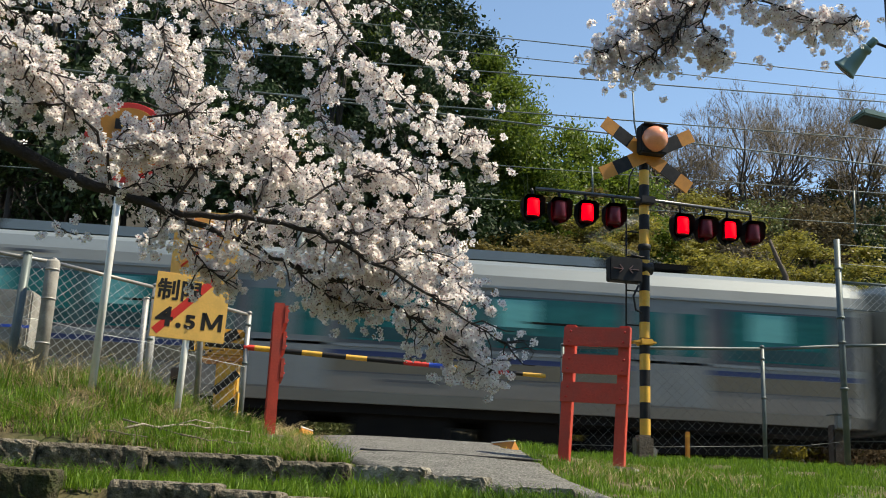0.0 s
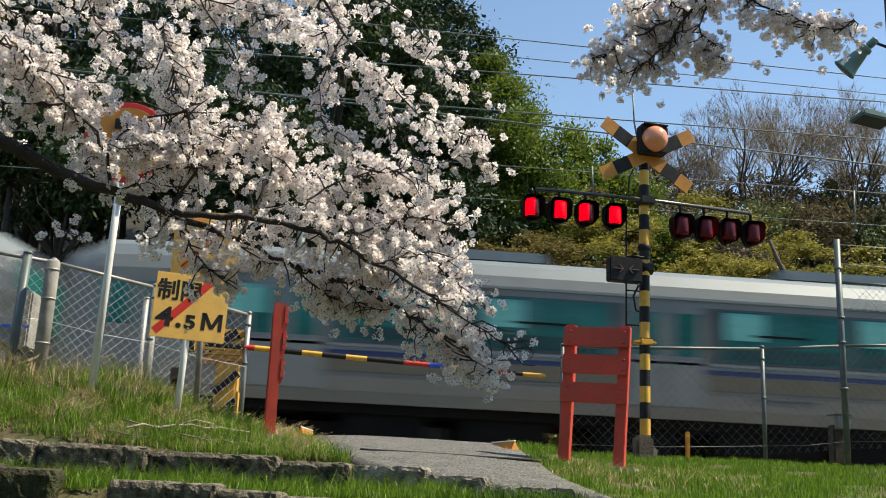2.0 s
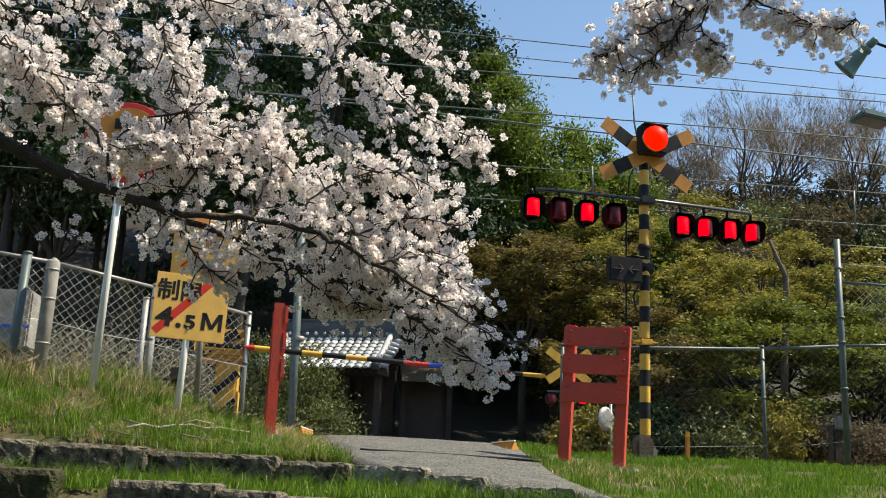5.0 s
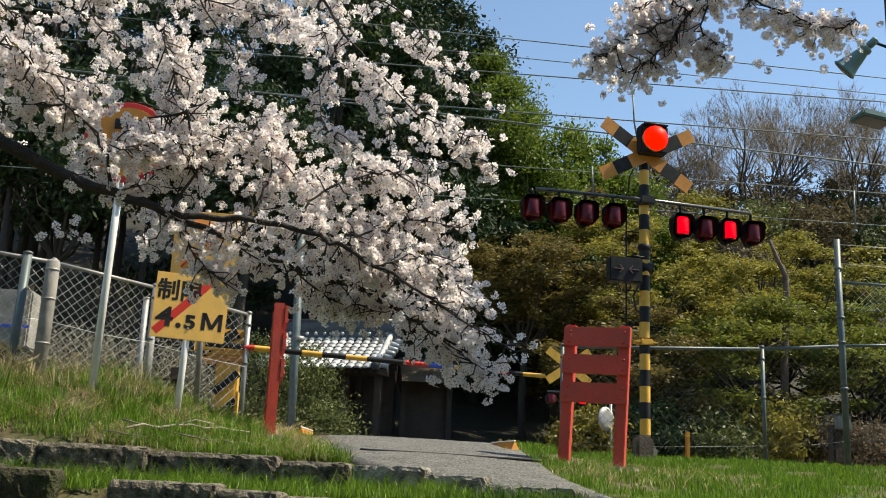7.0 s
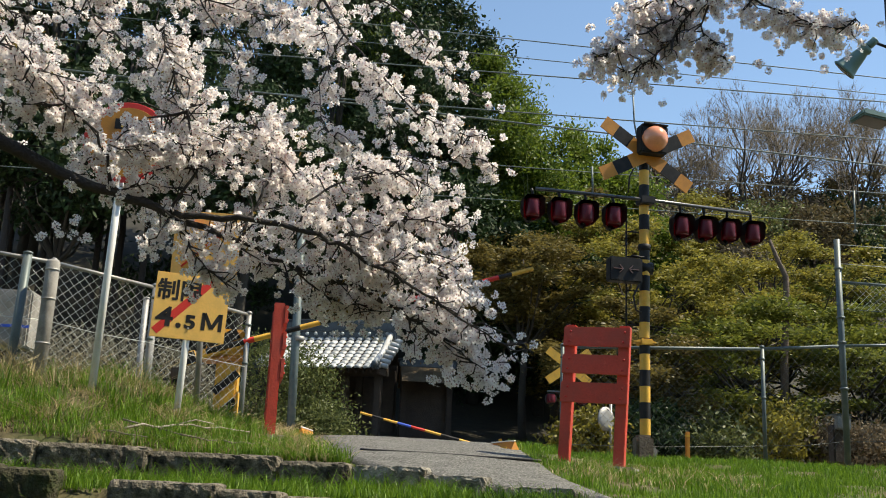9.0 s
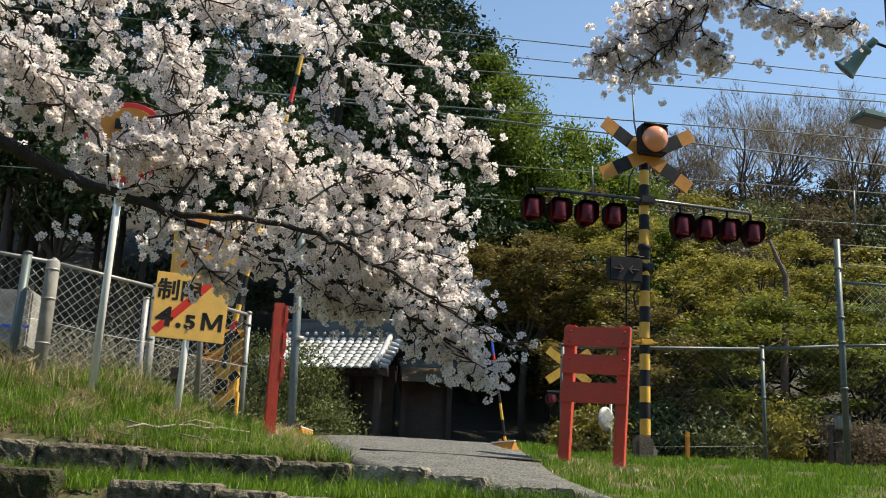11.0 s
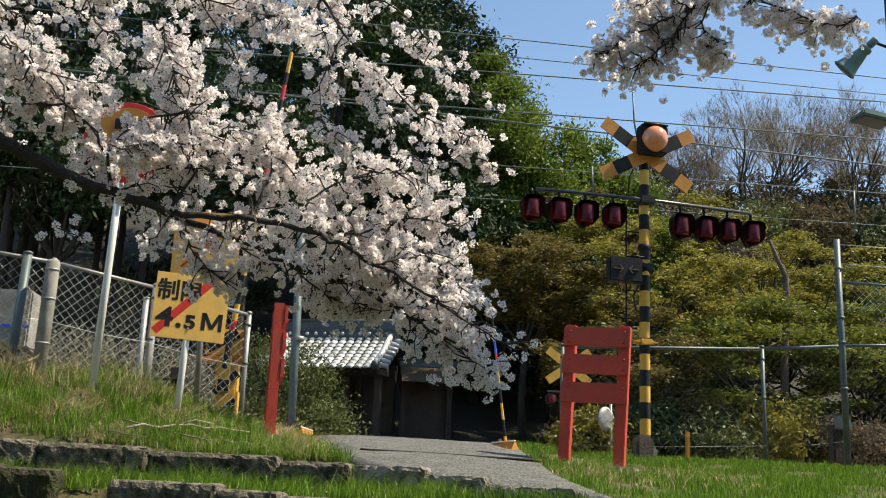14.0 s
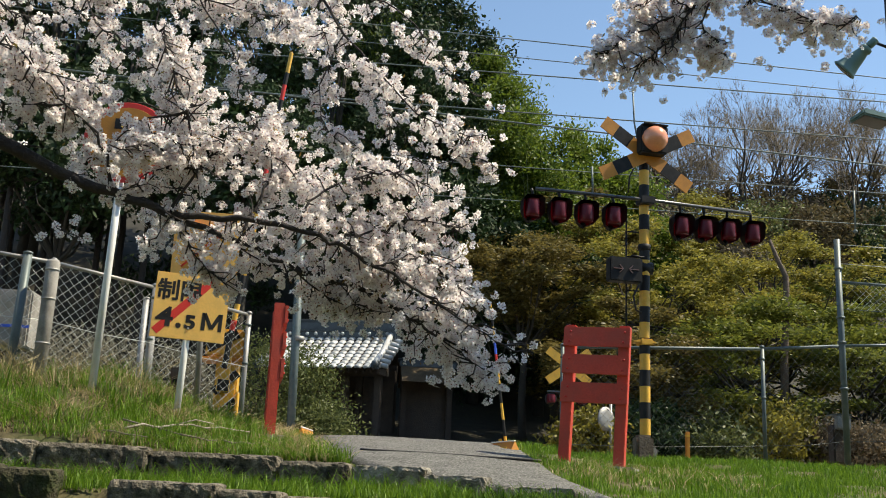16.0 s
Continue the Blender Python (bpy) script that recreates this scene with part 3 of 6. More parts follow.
def make_bare_tree(at, height, seed, group):
    """Leafless tree: a vase of forking limbs down to fine twigs."""
    rnd = random.Random(seed)
    x, y = at
    t = thing("bare_tree", "tall leafless grey-brown tree with a rounded crown of fine twigs", "tree", (x, y, float(ground_z(x, y)) - 0.2), group=group)
    bm = B()
    twigs = []

    def grow(p, d, ln, r, level):
        bend = Vector((rnd.uniform(-1, 1), rnd.uniform(-1, 1), rnd.uniform(-0.3, 0.5))) * 0.25
        e = p + (d + bend).normalized() * ln
        m1 = p.lerp(e, 0.5) + Vector((rnd.uniform(-1, 1), rnd.uniform(-1, 1), 0)) * ln * 0.05
        if level < 4:
            tube(bm, [p, m1, e], [r, r * 0.82, r * 0.66], 6 if level < 2 else 3, False)
        else:
            twigs.append((p, e, r))
        if level < 7:
            for k in range(3 if level < 6 else 4):
                side = Vector((rnd.uniform(-1, 1), rnd.uniform(-1, 1), rnd.uniform(-0.25, 0.45)))
                grow(p.lerp(e, rnd.uniform(0.55, 1.0) if k else 1.0), (d + side * (0.62 if k else 0.3)).normalized(), ln * rnd.uniform(0.66, 0.86), r * (0.58 if k else 0.68), level + 1)
    grow(Vector((0, 0, 0)), Vector((rnd.uniform(-0.1, 0.1), 0, 1)), height * 0.27, height * 0.016, 0)
    part("trunk", bm, M_BARK_MAPLE, t)
    a = np.array([tuple(p) for p, e, r in twigs])
    b = np.array([tuple(e) for p, e, r in twigs])
    w = np.maximum(np.array([r for p, e, r in twigs]) * 0.8, 0.009)[:, None]
    rng = np.random.default_rng(seed)
    s = np.cross(b - a, rng.normal(size=a.shape))
    s /= np.linalg.norm(s, axis=1)[:, None] + 1e-9
    q = np.cross(b - a, s)
    q /= np.linalg.norm(q, axis=1)[:, None] + 1e-9
    v = np.stack([a + s * w, a - s * w * 0.5 + q * w, a - s * w * 0.5 - q * w, b], 1).reshape(-1, 3)
    f = (np.arange(len(a))[:, None, None] * 4 + np.array([(0, 1, 3), (1, 2, 3), (2, 0, 3)])).reshape(-1, 3)
    tagged(sheet("twig_crown", v, f, M_TWIG, t), kind="stuff")


for i, (x, y, h, r) in enumerate([(4.9, 26.8, 6.0, 2.2), (8.2, 27.5, 7.4, 3.2), (12.0, 26.5, 7.0, 3.0), (15.5, 27.5, 6.6, 3.0), (6.4, 30, 7.4, 2.9), (10.2, 24.6, 4.6, 2.2), (13.2, 24.6, 4.4, 2.0), (7.2, 24.8, 4.2, 1.9), (11.3, 33, 7.4, 2.6), (14.6, 34, 6.8, 2.6)]):
    make_tree("maple_tree", "spreading maple with fine yellow-green spring leaves", "tree", (x, y), h, r, M_MAPLEGREEN if i in (3, 5, 6) else M_MAPLEBRONZE if i in (0, 4, 7) else M_MAPLE, M_BARK_MAPLE, 28000, 0.063, 64, 0.13, 0.5, 20 + i, "maples beyond the tracks", 0.75, 0.52 if i == 0 else 0.12, droop=0.05)
# tops as heights above the crossing
for i, (x, y, top, r) in enumerate([(4.7, 33, 15.2, 1.5), (5.9, 33.5, 13.0, 1.5), (6.3, 32, 11.9, 1.7), (8.0, 33.5, 11.9, 1.9), (1.0, 36, 19, 1.8), (9.8, 34.5, 11.6, 1.8)]):
    make_tree("bamboo_clump", "tall bright green bamboo thicket in sunlight", "bamboo", (x, y), top - float(ground_z(x, y)), r, M_BAMBOOLEAF, M_BAMBOO, 46000, 0.075, 95, 0.1, 0.62, 40 + i, "bamboo on the slope", 0.0, 0.1, droop=0.7)
for i, (x, y, top, r) in enumerate([(-9.5, 30, 17, 3.6), (-5.0, 31, 19, 3.6), (-0.8, 31.5, 17, 2.8), (2.2, 31.5, 15, 2.0), (3.5, 35, 18, 1.8), (-13, 29, 16, 3.6), (-3.0, 27.8, 11, 2.6), (4.0, 30.6, 9.2, 1.8), (6.0, 30.4, 7.8, 1.8), (-7.6, 27, 10.5, 2.8), (1.2, 37, 21, 2.4), (-4, 37, 23, 3.6), (-11, 36, 22, 4), (-17, 33, 20, 4)]):
    make_tree("evergreen_tree", "dark dense broadleaf evergreen with glossy leaves", "tree", (x, y), top - float(ground_z(x, y)), r, M_EVERGREEN, M_BARK_MAPLE, 26000, 0.10, 80, 0.2, 0.72, 60 + i, "evergreens behind the crossing", 0.0, 0.5 if x < -2 and y < 30.5 else 0.08)
rb = random.Random(5)
for i, (x, y, h) in enumerate([(19.6, 55, 9.2), (24.2, 55, 12.6), (29.6, 55.5, 12.0), (22.0, 61, 10.0), (26.8, 61, 11.0), (32.5, 60, 11.0), (17.6, 58, 7.4), (35.8, 57, 11.5), (30.2, 64, 11.0)]):
    make_bare_tree((x, y), h, 100 + i, "bare trees on the hill")
for i in range(30):
    y = rb.uniform(44, 60)
    x = (0.27 + 0.0115 * i) * y + rb.uniform(-0.5, 0.5)
    make_tree("hillside_shrub", "olive and brown undergrowth on the hillside", "shrub", (x, y), rb.uniform(4.6, 7.4), rb.uniform(1.8, 2.8), rb.choice([M_SHRUB, M_TWIG, M_BRUSH, M_BRUSH, M_EVERGREEN]), M_BARK, 5200, 0.13, 44, 0.08, 0.8, 150 + i, "undergrowth on the hill", 0.2, 0.05)
# slim dark trunks under the wood's canopy
for i in range(16):
    x, y = rb.uniform(-13, -3.5), rb.uniform(25, 30)
    t = thing("slim_trunk", "slim dark straight trunk in the shade of the wood", "tree trunk", (x, y, float(ground_z(x, y)) - 0.2), group="trunks in the wood")
    part("stem", tube(B(), [(0, 0, 0), (rb.uniform(-0.2, 0.2), 0, 5), (rb.uniform(-0.4, 0.4), 0, 11)], [0.11, 0.09, 0.05], 8), M_BARK_CHERRY, t)


# ---- crossing equipment ----
ROTORS = []      # (lamp drum or dome, times at which it turns over, lit at the start)


def drum(name, parent, at, radius, height, on, off, lit_times, lit0):
    """A vertical lens drum, one half lit and one half dark, that turns about its axis."""
    bm = B()
    n = 24
    for k in range(n):
        a0, a1 = 2 * math.pi * k / n, 2 * math.pi * (k + 1) / n
        slot = 0 if math.sin((a0 + a1) / 2) < -0.4 else 1
        q = [bm.verts.new((radius * math.cos(a) * s, radius * math.sin(a) * s, z)) for a, z, s in
             ((a0, -height / 2, 0.9), (a1, -height / 2, 0.9), (a1, -height * 0.36, 1), (a0, -height * 0.36, 1), (a1, height * 0.36, 1), (a0, height * 0.36, 1), (a1, height / 2, 0.9), (a0, height / 2, 0.9))]
        for f in ((q[0], q[1], q[2], q[3]), (q[3], q[2], q[4], q[5]), (q[5], q[4], q[6], q[7])):
            face = bm.faces.new(f)
            face.material_index, face.smooth = slot, True
        for k0, k1, z in ((1, 0, -height / 2), (6, 7, height / 2)):
            bm.faces.new((q[k0], q[k1], bm.verts.new((0, 0, z)))).material_index = 1
    bmesh.ops.remove_doubles(bm, verts=bm.verts[:], dist=0.0005)
    ob = part(name, bm, [on, off], parent)
    ob.location = at
    ROTORS.append((ob, Vector(at), lit_times, lit0))
    return ob


def dome(name, parent, at, radius, on, off, lit_times, lit0):
    """A globe lens, one half lit and one half pale, that turns about its axis."""
    bm = B()
    bmesh.ops.create_uvsphere(bm, u_segments=28, v_segments=16, radius=radius)
    for f in bm.faces:
        f.material_index, f.smooth = (0 if f.calc_center_median().y < -0.22 * radius else 1), True
    ob = part(name, bm, [on, off], parent)
    ob.location = at
    ROTORS.append((ob, Vector(at), lit_times, lit0))
    return ob


LEFT_A = [0.15, 0.75, 1.40, 1.98, 2.58, 3.18, 3.82, 4.45, 5.05, 5.65, 6.28]
LEFT_B = [0.15, 0.75, 1.45, 2.05, 2.65, 3.25, 3.85, 4.45, 5.05, 5.65, 6.22, 6.95]
RIGHT_A = [0.15, 0.75, 1.45, 2.05, 2.65, 3.25, 3.85, 4.45, 5.05, 5.65, 6.35, 6.93, 7.56]
RIGHT_B = [0.15, 0.75, 1.36, 1.97, 2.57, 3.17, 3.77, 4.40, 5.00, 5.62, 6.22, 6.87]
DOME_T = [0.15, 1.16, 2.15, 3.16, 4.16, 5.16, 6.16, 7.15]


def banded_pole(bm, radius, z0, z1, band, first):
    n = int(math.ceil((z1 - z0) / band))
    zs = [min(z0 + band * i, z1) for i in range(n + 1)]
    tube(bm, [(0, 0, z) for z in zs], radius, 16, False)
    for f in bm.faces:
        f.material_index = (first + int((f.calc_center_median().z - z0) / band)) % 2
    k = first + n
    turned(bm, [(radius, z1), (radius * 0.6, z1 + 0.02)], 16, slot=(k - 1) % 2)
    return bm


def make_signal():
    s = thing("crossing_signal", "black and yellow striped level-crossing signal with red lamps", "crossing signal", (3.43, 11.2, 0.03), 6)
    z0 = s.location.z
    part("pole", banded_pole(B(), 0.06, 0.0, 3.44, 0.182, 1), [M_YELLOW, M_BLACK], s)
    part("concrete_foot", box(B(), -0.11, 0.11, -0.10, 0.10, -0.12, 0.05, 0.02), M_CONCRETE, s)
    # crossed boards, banded in four fields each
    for tilt, y in ((-33.5, -0.085), (28, -0.105)):
        bm = B()
        cuts = [-0.645, -0.46, -0.25, 0.25, 0.46, 0.645]
        cols = [0, 1, 0, 1, 0]
        for a, b, c in zip(cuts, cuts[1:], cols):
            box(bm, a, b, -0.008, 0.008, -0.082, 0.082, slot=c)
        bmesh.ops.remove_doubles(bm, verts=bm.verts[:], dist=0.0005)
        o = part("cross_board", bm, [M_ORANGE, M_BLACK], s)
        o.matrix_basis = pose(0, y, 3.48 - z0, 0, -tilt, 0)
    # beacon with its dark housing
    h = part("beacon_housing", box(B(), -0.145, 0.195, -0.27, -0.112, 3.45 - z0, 3.80 - z0, 0.02), M_BLACK, s)
    part("beacon_hood", box(B(), -0.13, 0.18, -0.32, -0.25, 3.775 - z0, 3.795 - z0, 0.008), M_BLACK, h)
    dome("beacon_lens", s, (0.025, -0.262, 3.62 - z0), 0.155, M_DOME_ON, M_DOME_OFF, DOME_T, False)
    tube(bmh := B(), [(-0.05, 0, 3.5), (-0.12, 0, 3.9 - z0), (-0.14, 0, 4.35 - z0)], 0.011, 6)
    part("conduit", bmh, M_GREYPAINT, s)
    # lamp bar, slightly sagging to its ends, with eight hooded lamps
    zb = 2.92 - z0
    bm = tube(B(), [(-1.36, -0.09, zb), (0, -0.09, zb + 0.004), (1.31, -0.09, zb - 0.03)], 0.021, 10)
    part("lamp_bar", bm, M_DARKSTEEL, s)
    part("bar_clamp", box(B(), -0.09, 0.09, -0.13, 0.05, zb - 0.045, zb + 0.045, 0.01), M_BLACK, s)
    for i, x in enumerate((-1.41, -1.09, -0.77, -0.435, 0.40, 0.70, 0.995, 1.30)):
        z = zb - 0.235 - (0.01 if i < 4 else 0.05)
        # shield-shaped back plate, and a visor that follows its outline
        outline = [(-0.045, -0.16), (-0.085, -0.115), (-0.115, -0.04), (-0.115, 0.085), (-0.085, 0.125), (0.09, 0.125), (0.125, 0.09), (0.13, -0.06), (0.10, -0.115), (-0.015, -0.16)]
        plate = B()
        face = plate.faces.new([plate.verts.new((x + dx, -0.06, z + dz)) for dx, dz in outline])
        rim = bmesh.ops.extrude_face_region(plate, geom=[face])
        for v in rim["geom"]:
            if isinstance(v, bmesh.types.BMVert):
                v.co = Vector((x + (v.co.x - x) * 0.8, -0.005, z + (v.co.z - z) * 0.8))
        bmesh.ops.recalc_face_normals(plate, faces=plate.faces[:])
        lamp = part("signal_lamp", plate, M_BLACK, s)
        hood = B()
        for dx, dz in outline:
            for yy in (-0.06, -0.235 if dz > 0.05 else -0.20 if dz > -0.1 else -0.14):
                hood.verts.new((x + dx * (1.0 if yy == -0.06 else 1.04), yy, z + dz))
        hood.verts.ensure_lookup_table()
        for k in range(len(outline) - 1):
            hood.faces.new([hood.verts[j] for j in (2 * k, 2 * k + 1, 2 * k + 3, 2 * k + 2)])
        bmesh.ops.solidify(hood, geom=hood.faces[:], thickness=0.006)
        part("hood", hood, M_BLACK, lamp)
        part("hanger", tube(B(), [(x, -0.09, zb), (x + 0.02, -0.08, zb - 0.05), (x + 0.02, -0.07, z + 0.12)], 0.016, 8), M_BLACK, lamp)
        part("drip_spout", tube(B(), [(x - 0.02, -0.09, z - 0.13), (x - 0.03, -0.11, z - 0.175)], [0.04, 0.012], 8), M_BLACK, lamp)
        left, first = i < 4, i % 2 == 0
        times = (LEFT_A if first else LEFT_B) if left else (RIGHT_A if first else RIGHT_B)
        drum("lens_drum", s, (x, -0.155, z - 0.01), 0.083, 0.20, M_LAMP_ON, M_LAMP_OFF, times, first)
    # direction indicator
    b = part("direction_box", box(B(), -0.445, -0.055, -0.20, -0.06, 2.03 - z0, 2.31 - z0, 0.012), M_BLACK, s)
    b.location = (-0.05, 0, -0.125)
    for cx, d in ((-0.35, 1), (-0.16, -1)):
        bm = B()
        bar(bm, (cx - 0.06, -0.204, 2.17 - z0), (cx + 0.06, -0.204, 2.17 - z0), 0.022, 0.008)
        bar(bm, (cx + d * 0.06, -0.204, 2.17 - z0), (cx + d * 0.015, -0.204, 2.215 - z0), 0.02, 0.008)
        bar(bm, (cx + d * 0.06, -0.204, 2.17 - z0), (cx + d * 0.015, -0.204, 2.125 - z0), 0.02, 0.008)
        part("arrow", bm, mat("unlit_arrow", (0.16, 0.10, 0.10), 0.5), b)
    bracket = part("box_bracket", tube(tube(B(), [(-0.06, 0, 2.25 - z0), (0.09, 0, 2.25 - z0)], 0.075, 14), (((-0.2, -0.1, 2.36 - z0)), (0.0, -0.05, 2.36 - z0)), 0.012, 6), M_BLACK, s)
    bracket.location = (0, 0, -0.125)
    # side rod with foot rungs, cable loops, yellow clamp
    part("side_rod", tube(B(), [(-0.215, 0.02, 0.75), (-0.215, 0.02, 2.72 - z0)], 0.011, 6), M_BLACK, s)
    for z in (1.02, 1.42, 1.82, 2.22, 2.52):
        part("rung", tube(B(), [(-0.22, 0.02, z), (0, 0.02, z)], 0.009, 6), M_BLACK, s)
    part("cable", tube(B(), [(-0.09, -0.05, 2.02 - z0), (-0.16, -0.06, 1.88 - z0), (-0.13, -0.06, 1.72 - z0), (-0.06, -0.05, 1.70 - z0)], 0.012, 6), M_RUBBER, s).location = (0, 0, -0.11)
    part("cable", tube(B(), [(-0.08, -0.05, 3.45 - z0), (-0.2, -0.05, 3.2 - z0), (-0.22, -0.05, 3.0 - z0)], 0.010, 6), M_RUBBER, s)
    part("pole_clamp", box(box(B(), -0.16, 0.12, -0.075, 0.075, 1.21, 1.235, 0.008), -0.075, 0.075, -0.08, 0.08, 1.19, 1.26, 0.01), M_YELLOW, s)
    part("grey_band", turned(B(), [(0.064, 2.33 - z0), (0.075, 2.335 - z0), (0.075, 2.40 - z0), (0.064, 2.405 - z0)], 16), M_BLACK, s)


make_signal()


def make_frame(at, rz, label):
    """Painted timber barrier rack: two stiles and three bolted boards."""
    t = thing("timber_rack", label, "barrier rack", at, rz, group="vermilion racks beside the lane")
    for x in (-0.247, 0.247):
        part("stile", box(B(), x - 0.048, x + 0.048, -0.05, 0.05, 0.0, 1.255, 0.006), M_RED, t)
        foot = box(B(), x - 0.20, x + 0.16, -0.14, 0.14, -0.05, 0.012, 0.012)
        part("foot_slab", foot, M_CONCRETE, t)
    for z, h in ((1.145, 0.175), (0.895, 0.172), (0.64, 0.18)):
        b = part("board", box(B(), -0.30, 0.305, -0.085, -0.052, z - h / 2, z + h / 2, 0.004), M_RED, t)
        for x in (-0.247, 0.247):
            for dz in (-0.045, 0.045):
                part("bolt", turned(B(), [(0.011, 0), (0.011, 0.006), (0.006, 0.011)], 8, pose(x + 0.012 * (dz > 0), -0.085, z + dz, 90, 0, 0)), M_SIGNRED, b)
    return t


rack = make_frame((2.26, 8.98, -0.232), -27, "vermilion painted timber rack with three bolted boards")
rack.matrix_basis = pose(2.26, 8.98, -0.232) @ pose(0, 0, 0, 0, 2.8, 0) @ pose(0, 0, 0, 0, 0, -27)      # leans a little
make_frame((-0.63, 9.93, -0.075), 95, "vermilion painted timber rack standing edge-on to the lane")


# ---- fences ----
def make_fence(label, line, post_h, group, top_rail=True, mid_rail=False, post_r=0.024, mesh_low=0.06, mesh_high=None, pitch=0.078, post_mat=M_GALV, wire=M_WIRE, strand=0.0):
    """Chain-link fence along a line of base points: posts, rails, and two sets of crossing wires a panel."""
    t = thing("chain_link_fence", label, "fence", line[0], group=group)
    o = Vector(line[0])
    pts = [Vector(p) - o for p in line]
    for p in pts:
        post = part("post", tube(B(), [p + Vector((0, 0, -0.15)), p + Vector((0, 0, post_h))], post_r, 12), post_mat, t)
        part("post_cap", turned(B(), [(post_r * 1.15, 0), (post_r * 1.15, 0.02), (post_r * 0.6, 0.035)], 12, Matrix.Translation(p + Vector((0, 0, post_h)))), post_mat, post)
        for z in (post_h * 0.55, post_h * 0.9):
            part("wire_clip", turned(B(), [(post_r * 1.25, -0.012), (post_r * 1.25, 0.012)], 10, Matrix.Translation(p + Vector((0, 0, z)))), M_GREYPAINT, post)
    hi = mesh_high or post_h - 0.02
    for a, b in zip(pts, pts[1:]):
        if top_rail:
            part("top_rail", tube(B(), [a + Vector((0, 0, post_h - 0.01)), b + Vector((0, 0, post_h - 0.01))], 0.019, 10), post_mat, t)
        if strand:
            part("strand", tube(B(), [a + Vector((0, -0.03, strand)), a.lerp(b, 0.5) + Vector((0, -0.03, strand - 0.02)), b + Vector((0, -0.03, strand))], 0.003, 5), wire, t)
        if mid_rail:
            part("mid_rail", tube(B(), [a + Vector((0, 0.02, 0.55 * post_h)), b + Vector((0, 0.02, 0.55 * post_h))], 0.012, 8), post_mat, t)
        d = b - a
        ln = d.length
        u = d / ln
        nrm = Vector((-u.y, u.x, 0)).normalized() * 0.004
        H = hi - mesh_low
        vs, fs = [], []
        for sgn in (1, -1):
            s = -H
            while s < ln + H:
                s0, s1 = (s, s + H) if sgn > 0 else (s + H, s)
                t0, t1 = 0.0, 1.0
                ds = s1 - s0
                lo, up = sorted(((0 - s0) / ds, (ln - s0) / ds))
                t0, t1 = max(t0, lo), min(t1, up)
                if t1 - t0 > 0.01:
                    steps = max(2, int((t1 - t0) * H / pitch))
                    prev = None
                    for k in range(steps + 1):
                        tt = t0 + (t1 - t0) * k / steps
                        p = a + u * (s0 + ds * tt) + Vector((0, 0, mesh_low + H * tt)) + nrm * (sgn if k % 2 else -sgn)
                        w = 0.0022
                        ring = [p + u * w, p + nrm.normalized() * w, p - u * w, p - nrm.normalized() * w]
                        i = len(vs)
                        vs += [tuple(q) for q in ring]
                        if prev is not None:
                            for c in range(4):
                                fs.append((prev + c, prev + (c + 1) % 4, i + (c + 1) % 4, i + c))
                        prev = i
                s += pitch * 1.25
        tagged(sheet("chain_link", vs, fs, wire, t), kind="stuff")
    return t


make_fence("weathered chain-link fence along the railway", [(2.592, 11.700, -0.063), (4.944, 11.500, 0.020), (5.989, 11.600, 0.129), (7.033, 11.700, 0.221)], 1.30, "railway fences", post_mat=M_GREYPAINT, wire=M_WIREDARK, pitch=0.092, strand=0.16)
make_fence("galvanised chain-link fence on the grassy bank", [(-3.481, 9.700, 0.342), (-2.799, 9.900, 0.296), (-1.934, 10.500, 0.222), (-1.026, 11.200, 0.111)], 1.20, "railway fences", post_r=0.028, strand=0.62)


def make_gate_post():
    """Tall post with cross rails and a mesh field above the low fence."""
    a = Vector((5.911, 11.450, 0.120))
    t = thing("tall_fence_panel", "tall grey-green steel post with cross rails and mesh", "fence", a, group="railway fences")
    part("post", tube(B(), [(0, 0, -0.1), (0.0, 0, 2.58)], 0.037, 12), M_GREYPAINT, t)
    part("post", tube(B(), [(1.5, 0.05, -0.1), (1.5, 0.05, 2.58)], 0.037, 12), M_GREYPAINT, t)
    for z in (2.05, 1.72):
        part("rail", tube(B(), [(0, 0, z), (1.5, 0.05, z)], 0.02 if z > 1.9 else 0.005, 8), M_GREYPAINT, t)
    for z in (2.52, 2.28):
        part("strand", tube(B(), [(0, 0, z), (1.5, 0.05, z)], 0.004, 5), M_WIRE, t)
    for z in (0.75, 1.3, 1.6, 2.2):
        part("clamp", turned(B(), [(0.05, z), (0.05, z + 0.03)], 10), M_GREYPAINT, t)
    bm = B()
    for sgn in (1, -1):
        for k in range(-6, 24):
            s0 = k * 0.085
            p0, p1 = (s0, 1.72), (s0 + sgn * 0.34, 2.04)
            if 0 < p0[0] < 1.5 and 0 < p1[0] < 1.5:
                tube(bm, [(p0[0], sgn * 0.003, p0[1]), (p1[0], sgn * 0.003, p1[1])], 0.002, 4, False)
    tagged(part("chain_link", bm, M_WIRE, t), kind="stuff")


make_gate_post()


